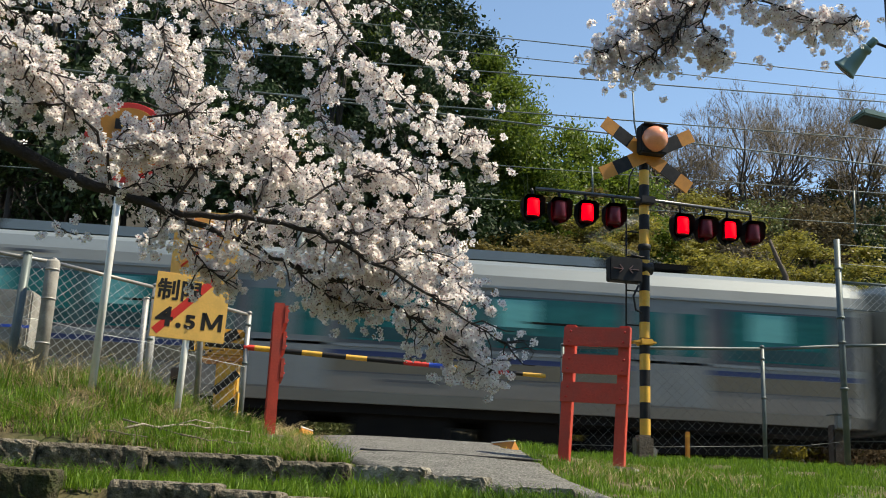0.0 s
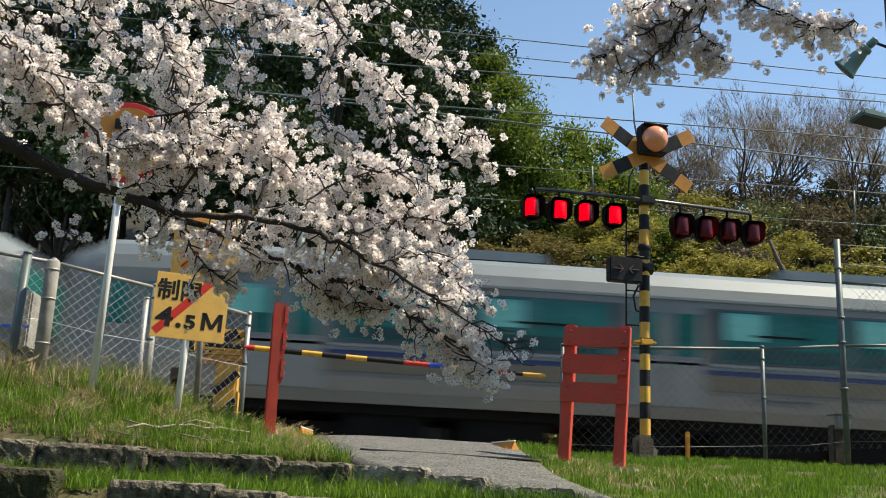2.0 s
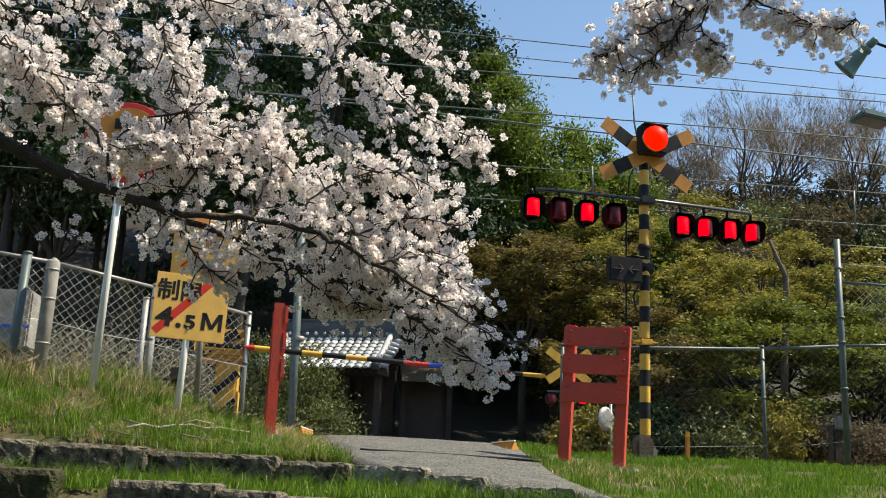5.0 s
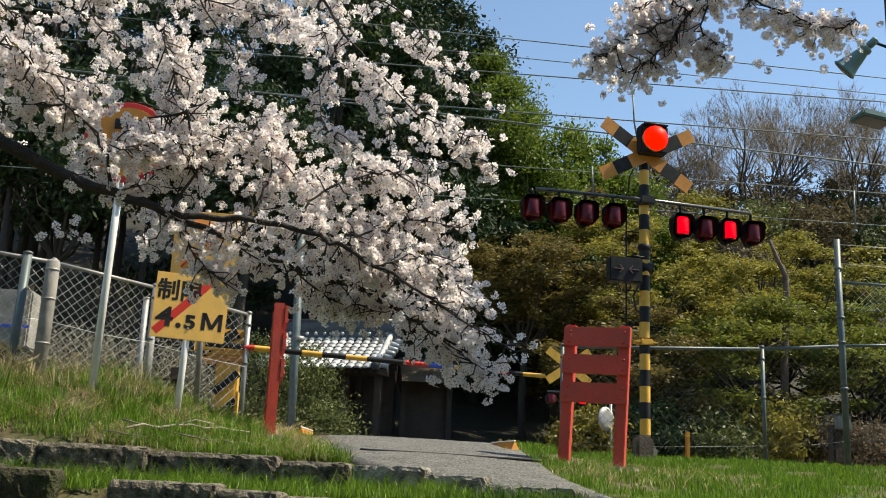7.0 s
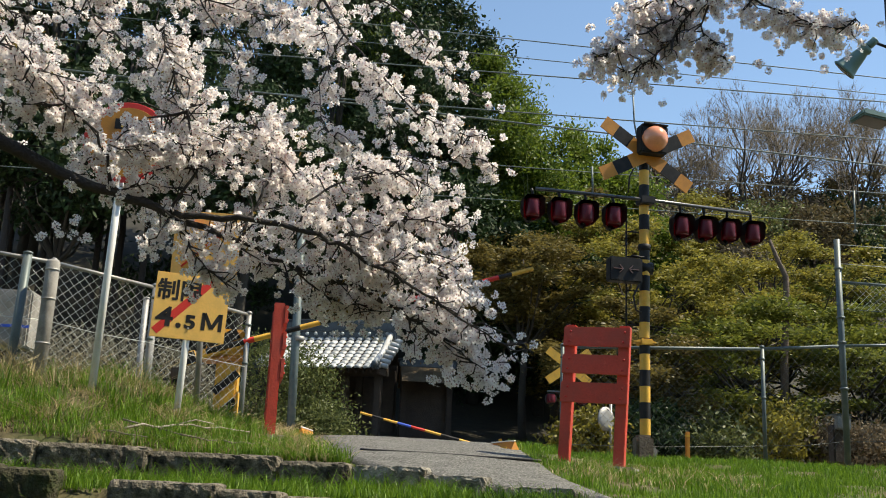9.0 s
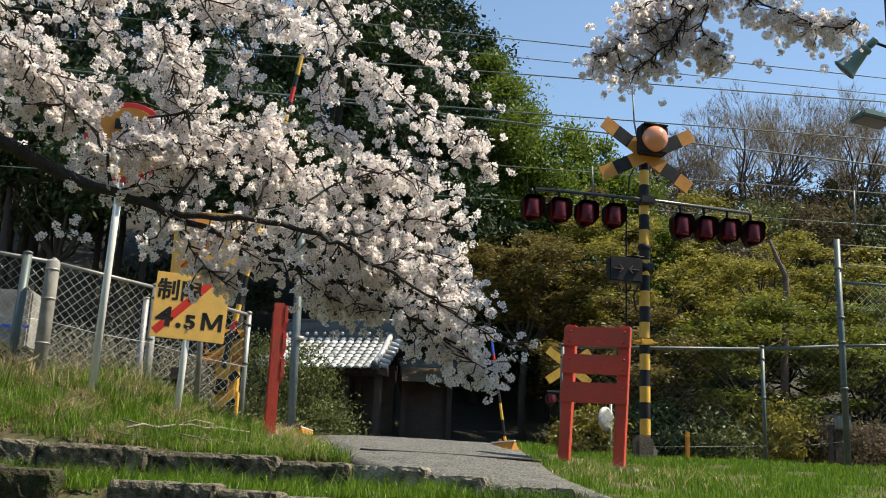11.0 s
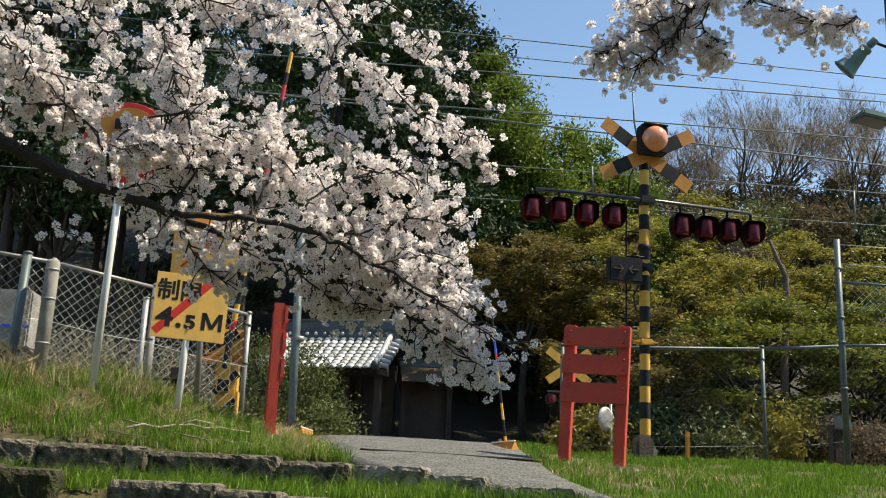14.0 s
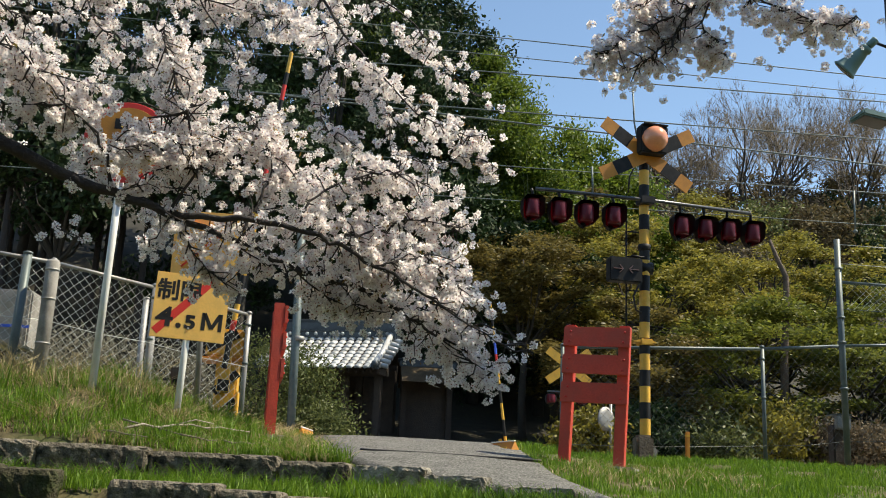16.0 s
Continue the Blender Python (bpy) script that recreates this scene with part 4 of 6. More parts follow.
# ---- signs on the bank ----
def words(text, size, parent, at, material, depth=0.003, bold=0.0, name="lettering", sx=1.0):
    """Raised lettering that stands upright and faces -y."""
    cu = bpy.data.curves.new(name, "FONT")
    cu.body, cu.size, cu.extrude, cu.offset = text, size, depth, bold
    cu.align_x, cu.align_y = "CENTER", "CENTER"
    tmp = new("tmp", cu)
    dg = bpy.context.evaluated_depsgraph_get()
    me = bpy.data.meshes.new_from_object(tmp.evaluated_get(dg))
    bpy.data.objects.remove(tmp)
    me.materials.clear()
    me.materials.append(material)
    ob = new(name, me)
    ob.parent = parent
    ob.matrix_basis = pose(*at, 90, 0, 0) @ Matrix.Diagonal((sx, 1, 1, 1))
    return ob


def make_height_sign():
    base = Vector((-1.394, 9.200, 0.034))
    t = thing("height_limit_sign", "yellow height limit sign with red slash on a post", "road sign", base)
    t.matrix_basis = Matrix.Translation(base) @ pose(0, 0, 0, 0, 1.6, 12)
    part("post", tube(B(), [(0.0, 0.03, -0.2), (0.0, 0.03, 1.2)], 0.03, 12), M_WHITE, t)
    bd = part("board", box(B(), -0.325, 0.325, -0.012, 0.0, 0.68, 1.27, 0.003), M_SIGNYELLOW, t)
    words("制限", 0.20, bd, (-0.11, -0.0136, 1.10), M_BLACK, 0.0004, 0.005)
    words("4", 0.24, bd, (-0.215, -0.0136, 0.86), M_BLACK, 0.0004, 0.006, sx=1.25)
    words(".", 0.24, bd, (-0.09, -0.0136, 0.86), M_BLACK, 0.0004, 0.010)
    words("5", 0.165, bd, (0.01, -0.0136, 0.835), M_BLACK, 0.0004, 0.007, sx=1.2)
    bm = B()
    for a, b in (((0.125, 0.78), (0.125, 0.94)), ((0.275, 0.78), (0.275, 0.94)), ((0.13, 0.935), (0.20, 0.80)), ((0.27, 0.935), (0.20, 0.80))):
        bar(bm, (a[0], -0.0136, a[1]), (b[0], -0.0136, b[1]), 0.034, 0.001, spin=0 if a[0] == b[0] else math.pi / 2)
    part("lettering", bm, M_BLACK, bd)
    part("red_slash", bar(B(), (-0.29, -0.0126, 0.73), (0.17, -0.0126, 1.24), 0.07, 0.001, spin=math.pi / 2), M_SIGNRED, bd)
    for z in (0.78, 1.18):
        part("bolt", turned(B(), [(0.012, 0), (0.008, 0.008)], 8, pose(0.0, -0.012, z, 90, 0, 0)), M_GALV, bd)


make_height_sign()


def make_round_sign():
    base, top = Vector((-2.143, 9.200, 0.172)), Vector((-2.110, 9.200, 2.502))
    t = thing("round_warning_sign", "round orange and red warning sign on a leaning white pole", "road sign", base)
    part("pole", tube(B(), [(0, 0, -0.2), tuple((top - base) * 1.15)], 0.034, 12), M_WHITE, t)
    c = top - base
    disc = part("disc", turned(B(), [(0.385, 0), (0.39, 0.005), (0.385, 0.012)], 40, Matrix.Translation(c + Vector((0.02, -0.045, 0))) @ pose(0, 0, 0, 90, 0, 0)), M_SIGNRED, t)
    part("face", turned(B(), [(0.335, 0.014), (0.333, 0.018)], 40, Matrix.Translation(c + Vector((0.02, -0.045, 0))) @ pose(0, 0, 0, 90, 0, 0)), M_ORANGE, disc)
    for k, (x, z) in enumerate(((-0.04, 0.17), (0.14, 0.17), (-0.1, -0.15), (0.1, -0.15))):
        part("writing_bar", box(B(), c.x + x - 0.06, c.x + x + 0.06, -0.068, -0.062, c.z + z - 0.05, c.z + z + 0.05), M_BLACK, disc)
    bm = bar(B(), (c.x - 0.24, -0.072, c.z - 0.24), (c.x + 0.26, -0.072, c.z + 0.24), 0.09, 0.004)
    part("red_slash", bm, M_SIGNRED, disc)


make_round_sign()


def make_second_board():
    base = Vector((-1.299, 9.900, 0.067))
    t = thing("warning_board", "square yellow warning board with red cross strokes", "road sign", base)
    part("post", tube(B(), [(-0.02, 0.03, -0.2), (-0.1, 0.03, 2.05)], 0.028, 10), M_GALV, t)
    bd = part("board", box(B(), -0.40, 0.24, -0.01, 0.0, 1.36, 2.02, 0.003), M_SIGNYELLOW, t)
    part("red_stroke", bar(B(), (-0.3, -0.013, 1.45), (0.15, -0.013, 1.9), 0.10, 0.004), M_SIGNRED, bd)
    part("red_stroke", bar(B(), (-0.28, -0.018, 1.93), (0.05, -0.018, 1.75), 0.08, 0.004), M_SIGNRED, bd)


make_second_board()


# ---- barriers ----
def make_arm(name, parent, length, bands, r0, r1):
    """A striped barrier arm along +x from its pivot; bands: (end, slot)."""
    bm = B()
    xs = [-0.25] + [e for e, slot in bands]
    tube(bm, [(x, 0, 0) for x in xs], [r0 + (r1 - r0) * (x + 0.25) / (length + 0.25) for x in xs], 12, False)
    for f in bm.faces:
        x = f.calc_center_median().x
        f.material_index = next((slot for e, slot in bands if x < e), bands[-1][1])
    turned(bm, [(r1, 0), (r1 * 0.7, 0.01)], 12, pose(length, 0, 0, 0, 90, 0), slot=bands[-1][1])
    return part(name, bm, [M_YELLOW, M_BLACK, M_SIGNRED, M_BLUE], parent)


def make_barrier(at, rz, length, label, bands):
    t = thing("crossing_barrier", label, "crossing barrier", at, rz, group="crossing barriers")
    base = part("machine", box(B(), -0.13, 0.11, 0.12, 0.40, -0.85, -0.16, 0.02), M_YELLOW, t)
    for z in (-0.80, -0.50):
        part("black_stripe", bar(B(), (-0.132, 0.112, z), (0.112, 0.112, z + 0.22), 0.09, 0.02, spin=math.pi / 2), M_BLACK, base)
    head = part("machine_head", box(B(), -0.26, 0.16, 0.10, 0.42, -0.12, 0.20, 0.03), M_YELLOW, t)
    part("shelf", box(B(), -0.30, 0.18, 0.06, 0.44, -0.16, -0.12, 0.01), M_ORANGE, head)
    part("black_panel", bar(B(), (-0.24, 0.092, -0.02), (0.08, 0.092, 0.16), 0.12, 0.02, spin=math.pi / 2), M_BLACK, head)
    part("side_flap", box(B(), 0.165, 0.19, 0.02, 0.30, -0.10, 0.28, 0.008), M_YELLOW, head)
    part("side_flap", box(B(), 0.115, 0.14, 0.04, 0.26, -0.82, -0.48, 0.008), M_YELLOW, base)
    part("plinth", box(B(), -0.22, 0.22, 0.04, 0.50, -1.05, -0.85, 0.02), M_CONCRETE, t)
    arm = make_arm("arm", t, length, bands, 0.033, 0.024)
    weight = B()
    bar(weight, (-0.05, 0.06, 0), (-0.36, 0.06, -0.02), 0.05, 0.10, 0.006, slot=0)
    bar(weight, (-0.36, 0.06, -0.02), (-0.50, 0.06, -0.03), 0.10, 0.14, 0.008, slot=1)
    part("counterweight", weight, [M_YELLOW, M_BLACK], arm)
    return t, arm


NEAR_BANDS = [(0.17, 1), (0.29, 2), (0.48, 0), (0.82, 1), (1.05, 0), (1.32, 1), (1.56, 0), (1.98, 1), (2.27, 2), (2.56, 3), (2.84, 0), (3.0, 1), (3.2, 2), (3.36, 1), (3.62, 0)]
near_at = Vector((-1.216, 11.200, 0.953))
near_tip = Vector((2.281, 11.200, 0.811))
NEAR_LEN = (near_tip - near_at).length
NEAR_DOWN = -math.degrees(math.atan2(near_tip.z - near_at.z, near_tip.x - near_at.x))
k_len = NEAR_LEN / 3.62
near_barrier, near_arm = make_barrier(near_at, 0, NEAR_LEN, "yellow and black crossing barrier with striped arm beside the fence", [(a * k_len, s) for a, s in NEAR_BANDS])
far_at = Vector((3.62, 21.6, 0.41))
FAR_BANDS = [(0.35, 0), (0.7, 1), (1.05, 0), (1.45, 1), (1.8, 0), (2.1, 2), (2.4, 3), (2.7, 0), (2.95, 1), (3.2, 0)]
far_barrier, far_arm = make_barrier(far_at, 180, 3.2, "crossing barrier with striped arm on the far side", FAR_BANDS)


# ---- far-side signal, seen behind the rack ----
def make_far_signal():
    t = thing("crossing_signal", "weathered yellow crossbuck signal beyond the tracks", "crossing signal", (4.951, 21.800, 0.505))
    part("pole", banded_pole(B(), 0.06, -0.3, 2.75, 0.2, 0), [M_YELLOW, M_BLACK], t)
    zc = (4.926, 21.800, 2.335)[2] - t.location.z
    for tilt, y in ((-36, -0.08), (36, -0.10)):
        o = part("cross_board", box(B(), -0.58, 0.58, -0.008, 0.008, -0.09, 0.09, 0.003), M_YELLOW, t)
        o.matrix_basis = pose(0, y, zc, 0, -tilt, 0)
    for x, first in ((-0.38, False), (0.30, True)):
        lamp = part("signal_lamp", turned(B(), [(0.10, 0), (0.13, 0.0), (0.12, 0.08), (0.07, 0.12)], 18, pose(x, -0.06, zc - 0.72, -90, 0, 0)), M_BLACK, t)
        drum("lens_drum", t, (x, -0.12, zc - 0.72), 0.085, 0.18, M_LAMP_ON, M_LAMP_OFF, LEFT_B if not first else RIGHT_A, first)
    part("lamp_bar", tube(B(), [(-0.45, -0.04, zc - 0.56), (0.4, -0.04, zc - 0.56)], 0.02, 8), M_GREYPAINT, t)


make_far_signal()


def make_mirror():
    t = thing("traffic_mirror", "round white-backed traffic mirror on a post", "traffic mirror", (5.70, 21.900, 0.550))
    part("post", tube(B(), [(0.25, 0.05, -0.5), (0.25, 0.05, 1.1)], 0.035, 10), M_GALV, t)
    part("dish", turned(B(), [(0.0001, 0.06), (0.16, 0.05), (0.26, 0.02), (0.27, 0.0), (0.26, -0.01)][::-1], 28, Matrix.Translation((0.12, -0.03, 0.70)) @ pose(0, 0, 0, 90, 0, 35)), M_GALV, t)


make_mirror()


# ---- small posts and boxes ----
def make_small_things():
    t = thing("concrete_marker", "short weathered concrete post in the grass", "marker post", (3.222, 10.600, -0.127))
    part("post_body", box(B(), -0.095, 0.095, -0.09, 0.09, -0.1, 0.30, 0.03), M_STAINED, t)
    t = thing("marker_stake", "small orange wooden marker stake", "stake", (3.950, 11.300, 0.024))
    part("stake", box(B(), -0.022, 0.022, -0.02, 0.02, -0.1, 0.26, 0.005), M_ORANGE, t)
    part("stake_cap", box(B(), -0.024, 0.024, -0.022, 0.022, 0.20, 0.23, 0.004), M_YELLOW, t)
    t = thing("cable_box", "small grey cable box on a dark timber post", "cable box", (6.102, 12.000, 0.148))
    part("timber_post", box(B(), -0.11, 0.07, -0.08, 0.08, -0.1, 0.36, 0.015), M_WOOD_DARK, t)
    part("case", box(B(), -0.10, 0.08, -0.16, -0.08, 0.30, 0.47, 0.01), M_GALV, t)
    part("lid", box(B(), -0.12, 0.09, -0.17, 0.08, 0.47, 0.485, 0.005), M_GREYPAINT, t)
    for at, rz in (((-0.279, 10.200, -0.058), 80), ((1.637, 10.000, -0.101), 105)):
        t = thing("kerb_marker", "worn orange and yellow wedge kerb marker", "kerb marker", at, rz, group="kerb markers")
        bm = B()
        a = [bm.verts.new(v) for v in ((-0.30, -0.06, -0.03), (0.30, -0.06, -0.03), (0.30, 0.07, -0.03), (-0.30, 0.07, -0.03), (-0.27, 0.0, 0.10), (0.27, 0.0, 0.10))]
        for f in ((0, 1, 5, 4), (1, 2, 5), (2, 3, 4, 5), (3, 0, 4), (3, 2, 1, 0)):
            bm.faces.new([a[k] for k in f])
        w = part("wedge", bm, M_ORANGE, t)
        part("yellow_plate", bar(B(), (-0.24, 0.075, 0.0), (0.24, 0.075, 0.0), 0.012, 0.09, 0.003), M_YELLOW, w)
        part("white_edge", bar(B(), (-0.27, 0.0, 0.102), (0.27, 0.0, 0.102), 0.02, 0.012, 0.003), M_WHITE, w)
    t = thing("trackside_cabinet", "pale grey trackside cabinet behind the fence", "cabinet", (-3.335, 10.900, 0.333))
    part("case", box(B(), -0.45, 0.13, -0.15, 0.2, 0.42, 1.02, 0.02), M_CONCRETE, t)
    part("door", box(B(), -0.40, 0.08, -0.165, -0.15, 0.46, 0.97, 0.006), M_CONCRETE, t)
    for x in (-0.3, 0.0):
        part("leg", box(B(), x - 0.03, x + 0.03, -0.03, 0.03, -0.1, 0.42), M_GREYPAINT, t)
    part("blue_tape", box(B(), -0.455, 0.135, -0.172, -0.166, 0.62, 0.65), M_BLUE, t)


make_small_things()


def make_trackside_posts():
    for at, h in (((-2.354, 12.300, 0.455), 1.15), ((-2.293, 12.600, 0.486), 1.25)):
        t = thing("steel_post", "thin grey steel post behind the fence", "post", at, group="trackside posts")
        part("shaft", tube(B(), [(0, 0, -0.5), (0, 0, h)], 0.035, 10), M_GALV, t)
        part("cap", turned(B(), [(0.04, h), (0.04, h + 0.02)], 10), M_GALV, t)
    t = thing("boundary_marker", "small brown marker post with dark bars", "marker post", (-1.545, 10.000, 0.169))
    body = part("post_body", box(B(), -0.06, 0.06, -0.05, 0.05, -0.15, 0.38, 0.012), mat("brown_marker_paint", (0.11, 0.07, 0.055), 0.8, var=0.3, dirt=(0.2, 0.17, 0.14), dirt_amount=0.5), t)
    for z in (0.16, 0.24):
        part("writing_bar", box(B(), -0.03, 0.03, -0.055, -0.049, z, z + 0.03), M_BLACK, body)
    part("upright_bar", box(B(), -0.007, 0.007, -0.055, -0.049, 0.16, 0.27), M_BLACK, body)


make_trackside_posts()


def make_concrete_post():
    base = Vector((-2.763, 9.750, 0.252))
    t = thing("fence_post", "thick weathered grey post with wire bands", "fence post", base)
    body = part("shaft", turned(B(), [(0.064, -0.15), (0.064, 1.20), (0.05, 1.225)], 16), M_CONCRETE, t)
    for z in (0.42, 0.84, 1.12):
        part("wire_band", turned(B(), [(0.069, z), (0.069, z + 0.018)], 16), M_GALV, body)


make_concrete_post()


def make_floodlights():
    base = Vector((7.19, 12.2, 0))
    t = thing("lighting_pole", "dark steel pole with two green floodlights", "light pole", base)
    part("pole", tube(B(), [(0, 0, -0.4), (0.05, 0, 7.2)], [0.07, 0.06], 14), M_BLACK, t)
    # the upper lamp: a flared bell with a ribbed neck
    d = Vector((6.72, 12.2, 5.50)) - base
    m = Matrix.Translation(d) @ Vector((-0.55, 0.45, -0.60)).to_track_quat("Z", "Y").to_matrix().to_4x4()
    bell = part("floodlight", turned(B(), [(0.05, -0.20), (0.085, -0.18), (0.09, -0.13), (0.075, -0.12), (0.09, -0.06), (0.125, 0.10), (0.155, 0.20), (0.175, 0.215), (0.17, 0.235)], 20, m), M_LAMPGREEN, t)
    part("lamp_glass", turned(B(), [(0.155, 0.236), (0.15, 0.242)], 20, m), M_GLASS, bell)
    part("socket", turned(B(), [(0.04, -0.34), (0.055, -0.33), (0.055, -0.22), (0.045, -0.20)], 14, m), M_LAMPGREEN, bell)
    part("bracket", tube(B(), [(0.03, 0, d.z + 0.18), (d.x * 0.5, d.y * 0.5, d.z + 0.26), (d.x * 0.55, 0, d.z + 0.20)], 0.02, 8), M_BLACK, bell)
    # the lower lamp: a flat trough seen from below
    d = Vector((6.90, 12.2, 4.62)) - base
    m = Matrix.Translation(d) @ pose(0, 0, 0, -4, 6, 8)
    trough = part("floodlight", box(box(B(), -0.26, 0.22, -0.16, 0.16, -0.045, 0.03, 0.02), -0.20, 0.16, -0.11, 0.11, 0.03, 0.085, 0.02), M_LAMPGREEN, t)
    trough.matrix_basis = m
    part("lamp_glass", box(B(), -0.23, 0.19, -0.13, 0.13, -0.053, -0.045, 0.003), M_GLASS, trough)
    part("bracket", tube(B(), [(0.15, 0, 0.02), (0.30, 0, 0.03)], 0.022, 8), M_BLACK, trough)


make_floodlights()


# ---- cherry trees in blossom ----
def flower_cloud(centres, radii, per, rng, size=0.0175):
    """Five-petalled flowers facing outwards on small balls: vertices, quads and material slots."""
    centres, radii = np.asarray(centres), np.asarray(radii)
    idx = np.repeat(np.arange(len(centres)), per)
    m = len(idx)
    d = rng.normal(size=(m, 3))
    d /= np.linalg.norm(d, axis=1)[:, None]
    p = centres[idx] + d * (radii[idx] * rng.uniform(0.45, 1.1, m))[:, None]
    nrm = d + rng.normal(0, 0.45, (m, 3))
    nrm /= np.linalg.norm(nrm, axis=1)[:, None]
    u = np.cross(nrm, rng.normal(size=(m, 3)))
    u /= np.linalg.norm(u, axis=1)[:, None] + 1e-9
    v = np.cross(nrm, u)
    R = (size * rng.uniform(0.8, 1.2, m))[:, None]
    cup = rng.uniform(0.15, 0.7, m)[:, None]
    quads = []
    for k in range(5):
        a = 2 * math.pi * k / 5

        def at(rad, ang, lift):
            return p + (u * math.cos(a + ang) + v * math.sin(a + ang)) * R * rad + nrm * R * lift * cup
        quads.append(np.stack([at(0.08, 0, 0), at(0.78, -0.52, 0.55), at(1.0, 0, 0.8), at(0.78, 0.52, 0.55)], 1))
    h = R * 0.24
    c = p + nrm * R * 0.20
    quads.append(np.stack([c - u * h, c - v * h, c + u * h, c + v * h], 1))
    verts = np.stack(quads, 1).reshape(-1, 3)
    faces = np.arange(m * 24).reshape(-1, 4)
    slots = np.tile([0, 0, 0, 0, 0, 1], m)
    return verts, faces, slots


def make_bough(tree, pivot, limbs, seed, size=0.0175):
    """A bough of tapering limbs; along each limb hang twigs and balls of blossom.
    limbs: (start radius, clusters a metre, reach of the twigs, points)."""
    rng = np.random.default_rng(seed)
    pv = Vector(pivot)
    bm = B()
    centres, radii = [], []
    for r0, dens, reach, pts in limbs:
        P = [Vector(p) - pv for p in pts]
        fine = []
        for i in range(len(P) - 1):
            a, b = P[i], P[i + 1]
            pa, nb = P[max(i - 1, 0)], P[min(i + 2, len(P) - 1)]
            for k in range(4):
                t = k / 4
                q = 0.5 * ((2 * a) + (b - pa) * t + (2 * pa - 5 * a + 4 * b - nb) * t * t + (3 * a - pa - 3 * b + nb) * t ** 3)
                fine.append(q + Vector(rng.normal(0, 0.006 + 0.12 * min(r0, 0.05), 3)))
        fine.append(P[-1])
        n = len(fine)
        tube(bm, fine, [max(r0 * (1 - 0.85 * k / (n - 1)), 0.0028) for k in range(n)], 8 if r0 > 0.012 else 5)
        ln = sum((q - p).length for p, q in zip(fine, fine[1:]))
        # bare dark side twigs that zigzag out on the near side of the blossom
        for _ in range(int(ln * (3.5 if r0 > 0.012 else 1.5))):
            k = int(rng.integers(1, n - 1))
            d = (fine[k] - fine[k - 1]).normalized()
            p, line = fine[k], [fine[k]]
            for _ in range(4):
                p = p + (d + Vector(rng.normal(0, 0.55, 3)) + Vector((0.1, -0.2, 0.1))).normalized() * float(rng.uniform(0.04, 0.085))
                line.append(p)
            tube(bm, line, [0.0058, 0.005, 0.0042, 0.0034, 0.0022], 4, False)
        for _ in range(int(ln * dens)):
            s = rng.uniform(0.03, 1.0) * (n - 1)
            k = min(int(s), n - 2)
            root = fine[k].lerp(fine[k + 1], s - k)
            off = rng.normal(0, 1, 3) * np.array([1, 0.75, 0.9]) * (reach * 0.55)
            c = root + Vector(off) + Vector((0, 0.10, 0))
            if rng.uniform() < 0.65:
                mid = root.lerp(c, 0.5) + Vector(rng.normal(0, 0.012, 3))
                tube(bm, [root, mid, c], [0.0048, 0.0038, 0.0026], 4, False)
            centres.append(c)
            radii.append(rng.uniform(0.018, 0.036))
            # spurs: a smaller ball beside the first
            for _ in range(3):
                if rng.uniform() < 0.6:
                    centres.append(c + Vector(rng.normal(0, 0.05, 3)))
                    radii.append(rng.uniform(0.012, 0.03))
    bough = part("bough", bm, M_BARK_CHERRY, tree)
    bough.location = pv - tree.location
    v, f, s = flower_cloud([tuple(c) for c in centres], radii, 8, rng, size)
    tagged(sheet("blossom", v, f, [M_PETAL, M_CALYX], bough, s), "dense pale pink cherry blossom", kind="stuff")
    # bronze leaf buds between the flowers
    sel = [tuple(c) for c in centres[::3]]
    v, f = leaf_cloud(sel, 0.05, len(sel) * 2, 0.012, rng)
    tagged(sheet("budding_foliage", v, f, M_YOUNG, bough), kind="stuff")
    return bough


def make_cherry(at, height, label, lean):
    t = thing("cherry_tree", label, "cherry tree", (at[0], at[1], float(ground_z(*at)) - 0.1), group="cherry trees")
    bm = B()
    tube(bm, [(0, 0, 0), (lean * 0.1, 0.03, height * 0.3), (lean * 0.25, 0.0, height * 0.55), (lean * 0.5, 0.05, height)], [0.24, 0.19, 0.16, 0.10], 14)
    part("trunk", bm, M_BARK_CHERRY, t)
    return t


cherry = make_cherry((-3.3, 4.9), 3.9, "flowering cherry tree with boughs full of pale pink blossom", 0.5)
FORK = Vector((-3.15, 4.9, 0.75))
bough_main = make_bough(cherry, FORK, [
    (0.052, 6, 0.10, [(-3.15, 4.9, 0.75), (-2.280, 5.200, 1.367), (-1.825, 5.200, 1.152), (-1.536, 5.250, 1.019), (-1.247, 5.300, 0.923), (-0.955, 5.350, 0.855), (-0.586, 5.350, 0.719), (-0.281, 5.400, 0.615)]),
    (0.019, 55, 0.13, [(-0.281, 5.400, 0.615), (0.027, 5.400, 0.544), (0.280, 5.450, 0.429), (0.534, 5.450, 0.289), (0.824, 5.500, 0.167)]),
    (0.019, 50, 0.13, [(-0.955, 5.350, 0.855), (-0.587, 5.250, 0.824), (-0.288, 5.200, 0.795), (-0.047, 5.200, 0.714), (0.152, 5.200, 0.611), (0.349, 5.200, 0.518), (0.599, 5.250, 0.377), (0.867, 5.300, 0.244)]),
    (0.009, 75, 0.13, [(-0.586, 5.350, 0.719), (-0.473, 5.400, 1.042), (-0.464, 5.450, 1.271), (-0.607, 5.500, 1.513)]),
    (0.010, 70, 0.15, [(-0.955, 5.350, 0.855), (-0.839, 5.300, 1.095), (-0.898, 5.200, 1.373), (-1.016, 5.200, 1.654), (-1.069, 5.200, 1.880)]),
], 11)
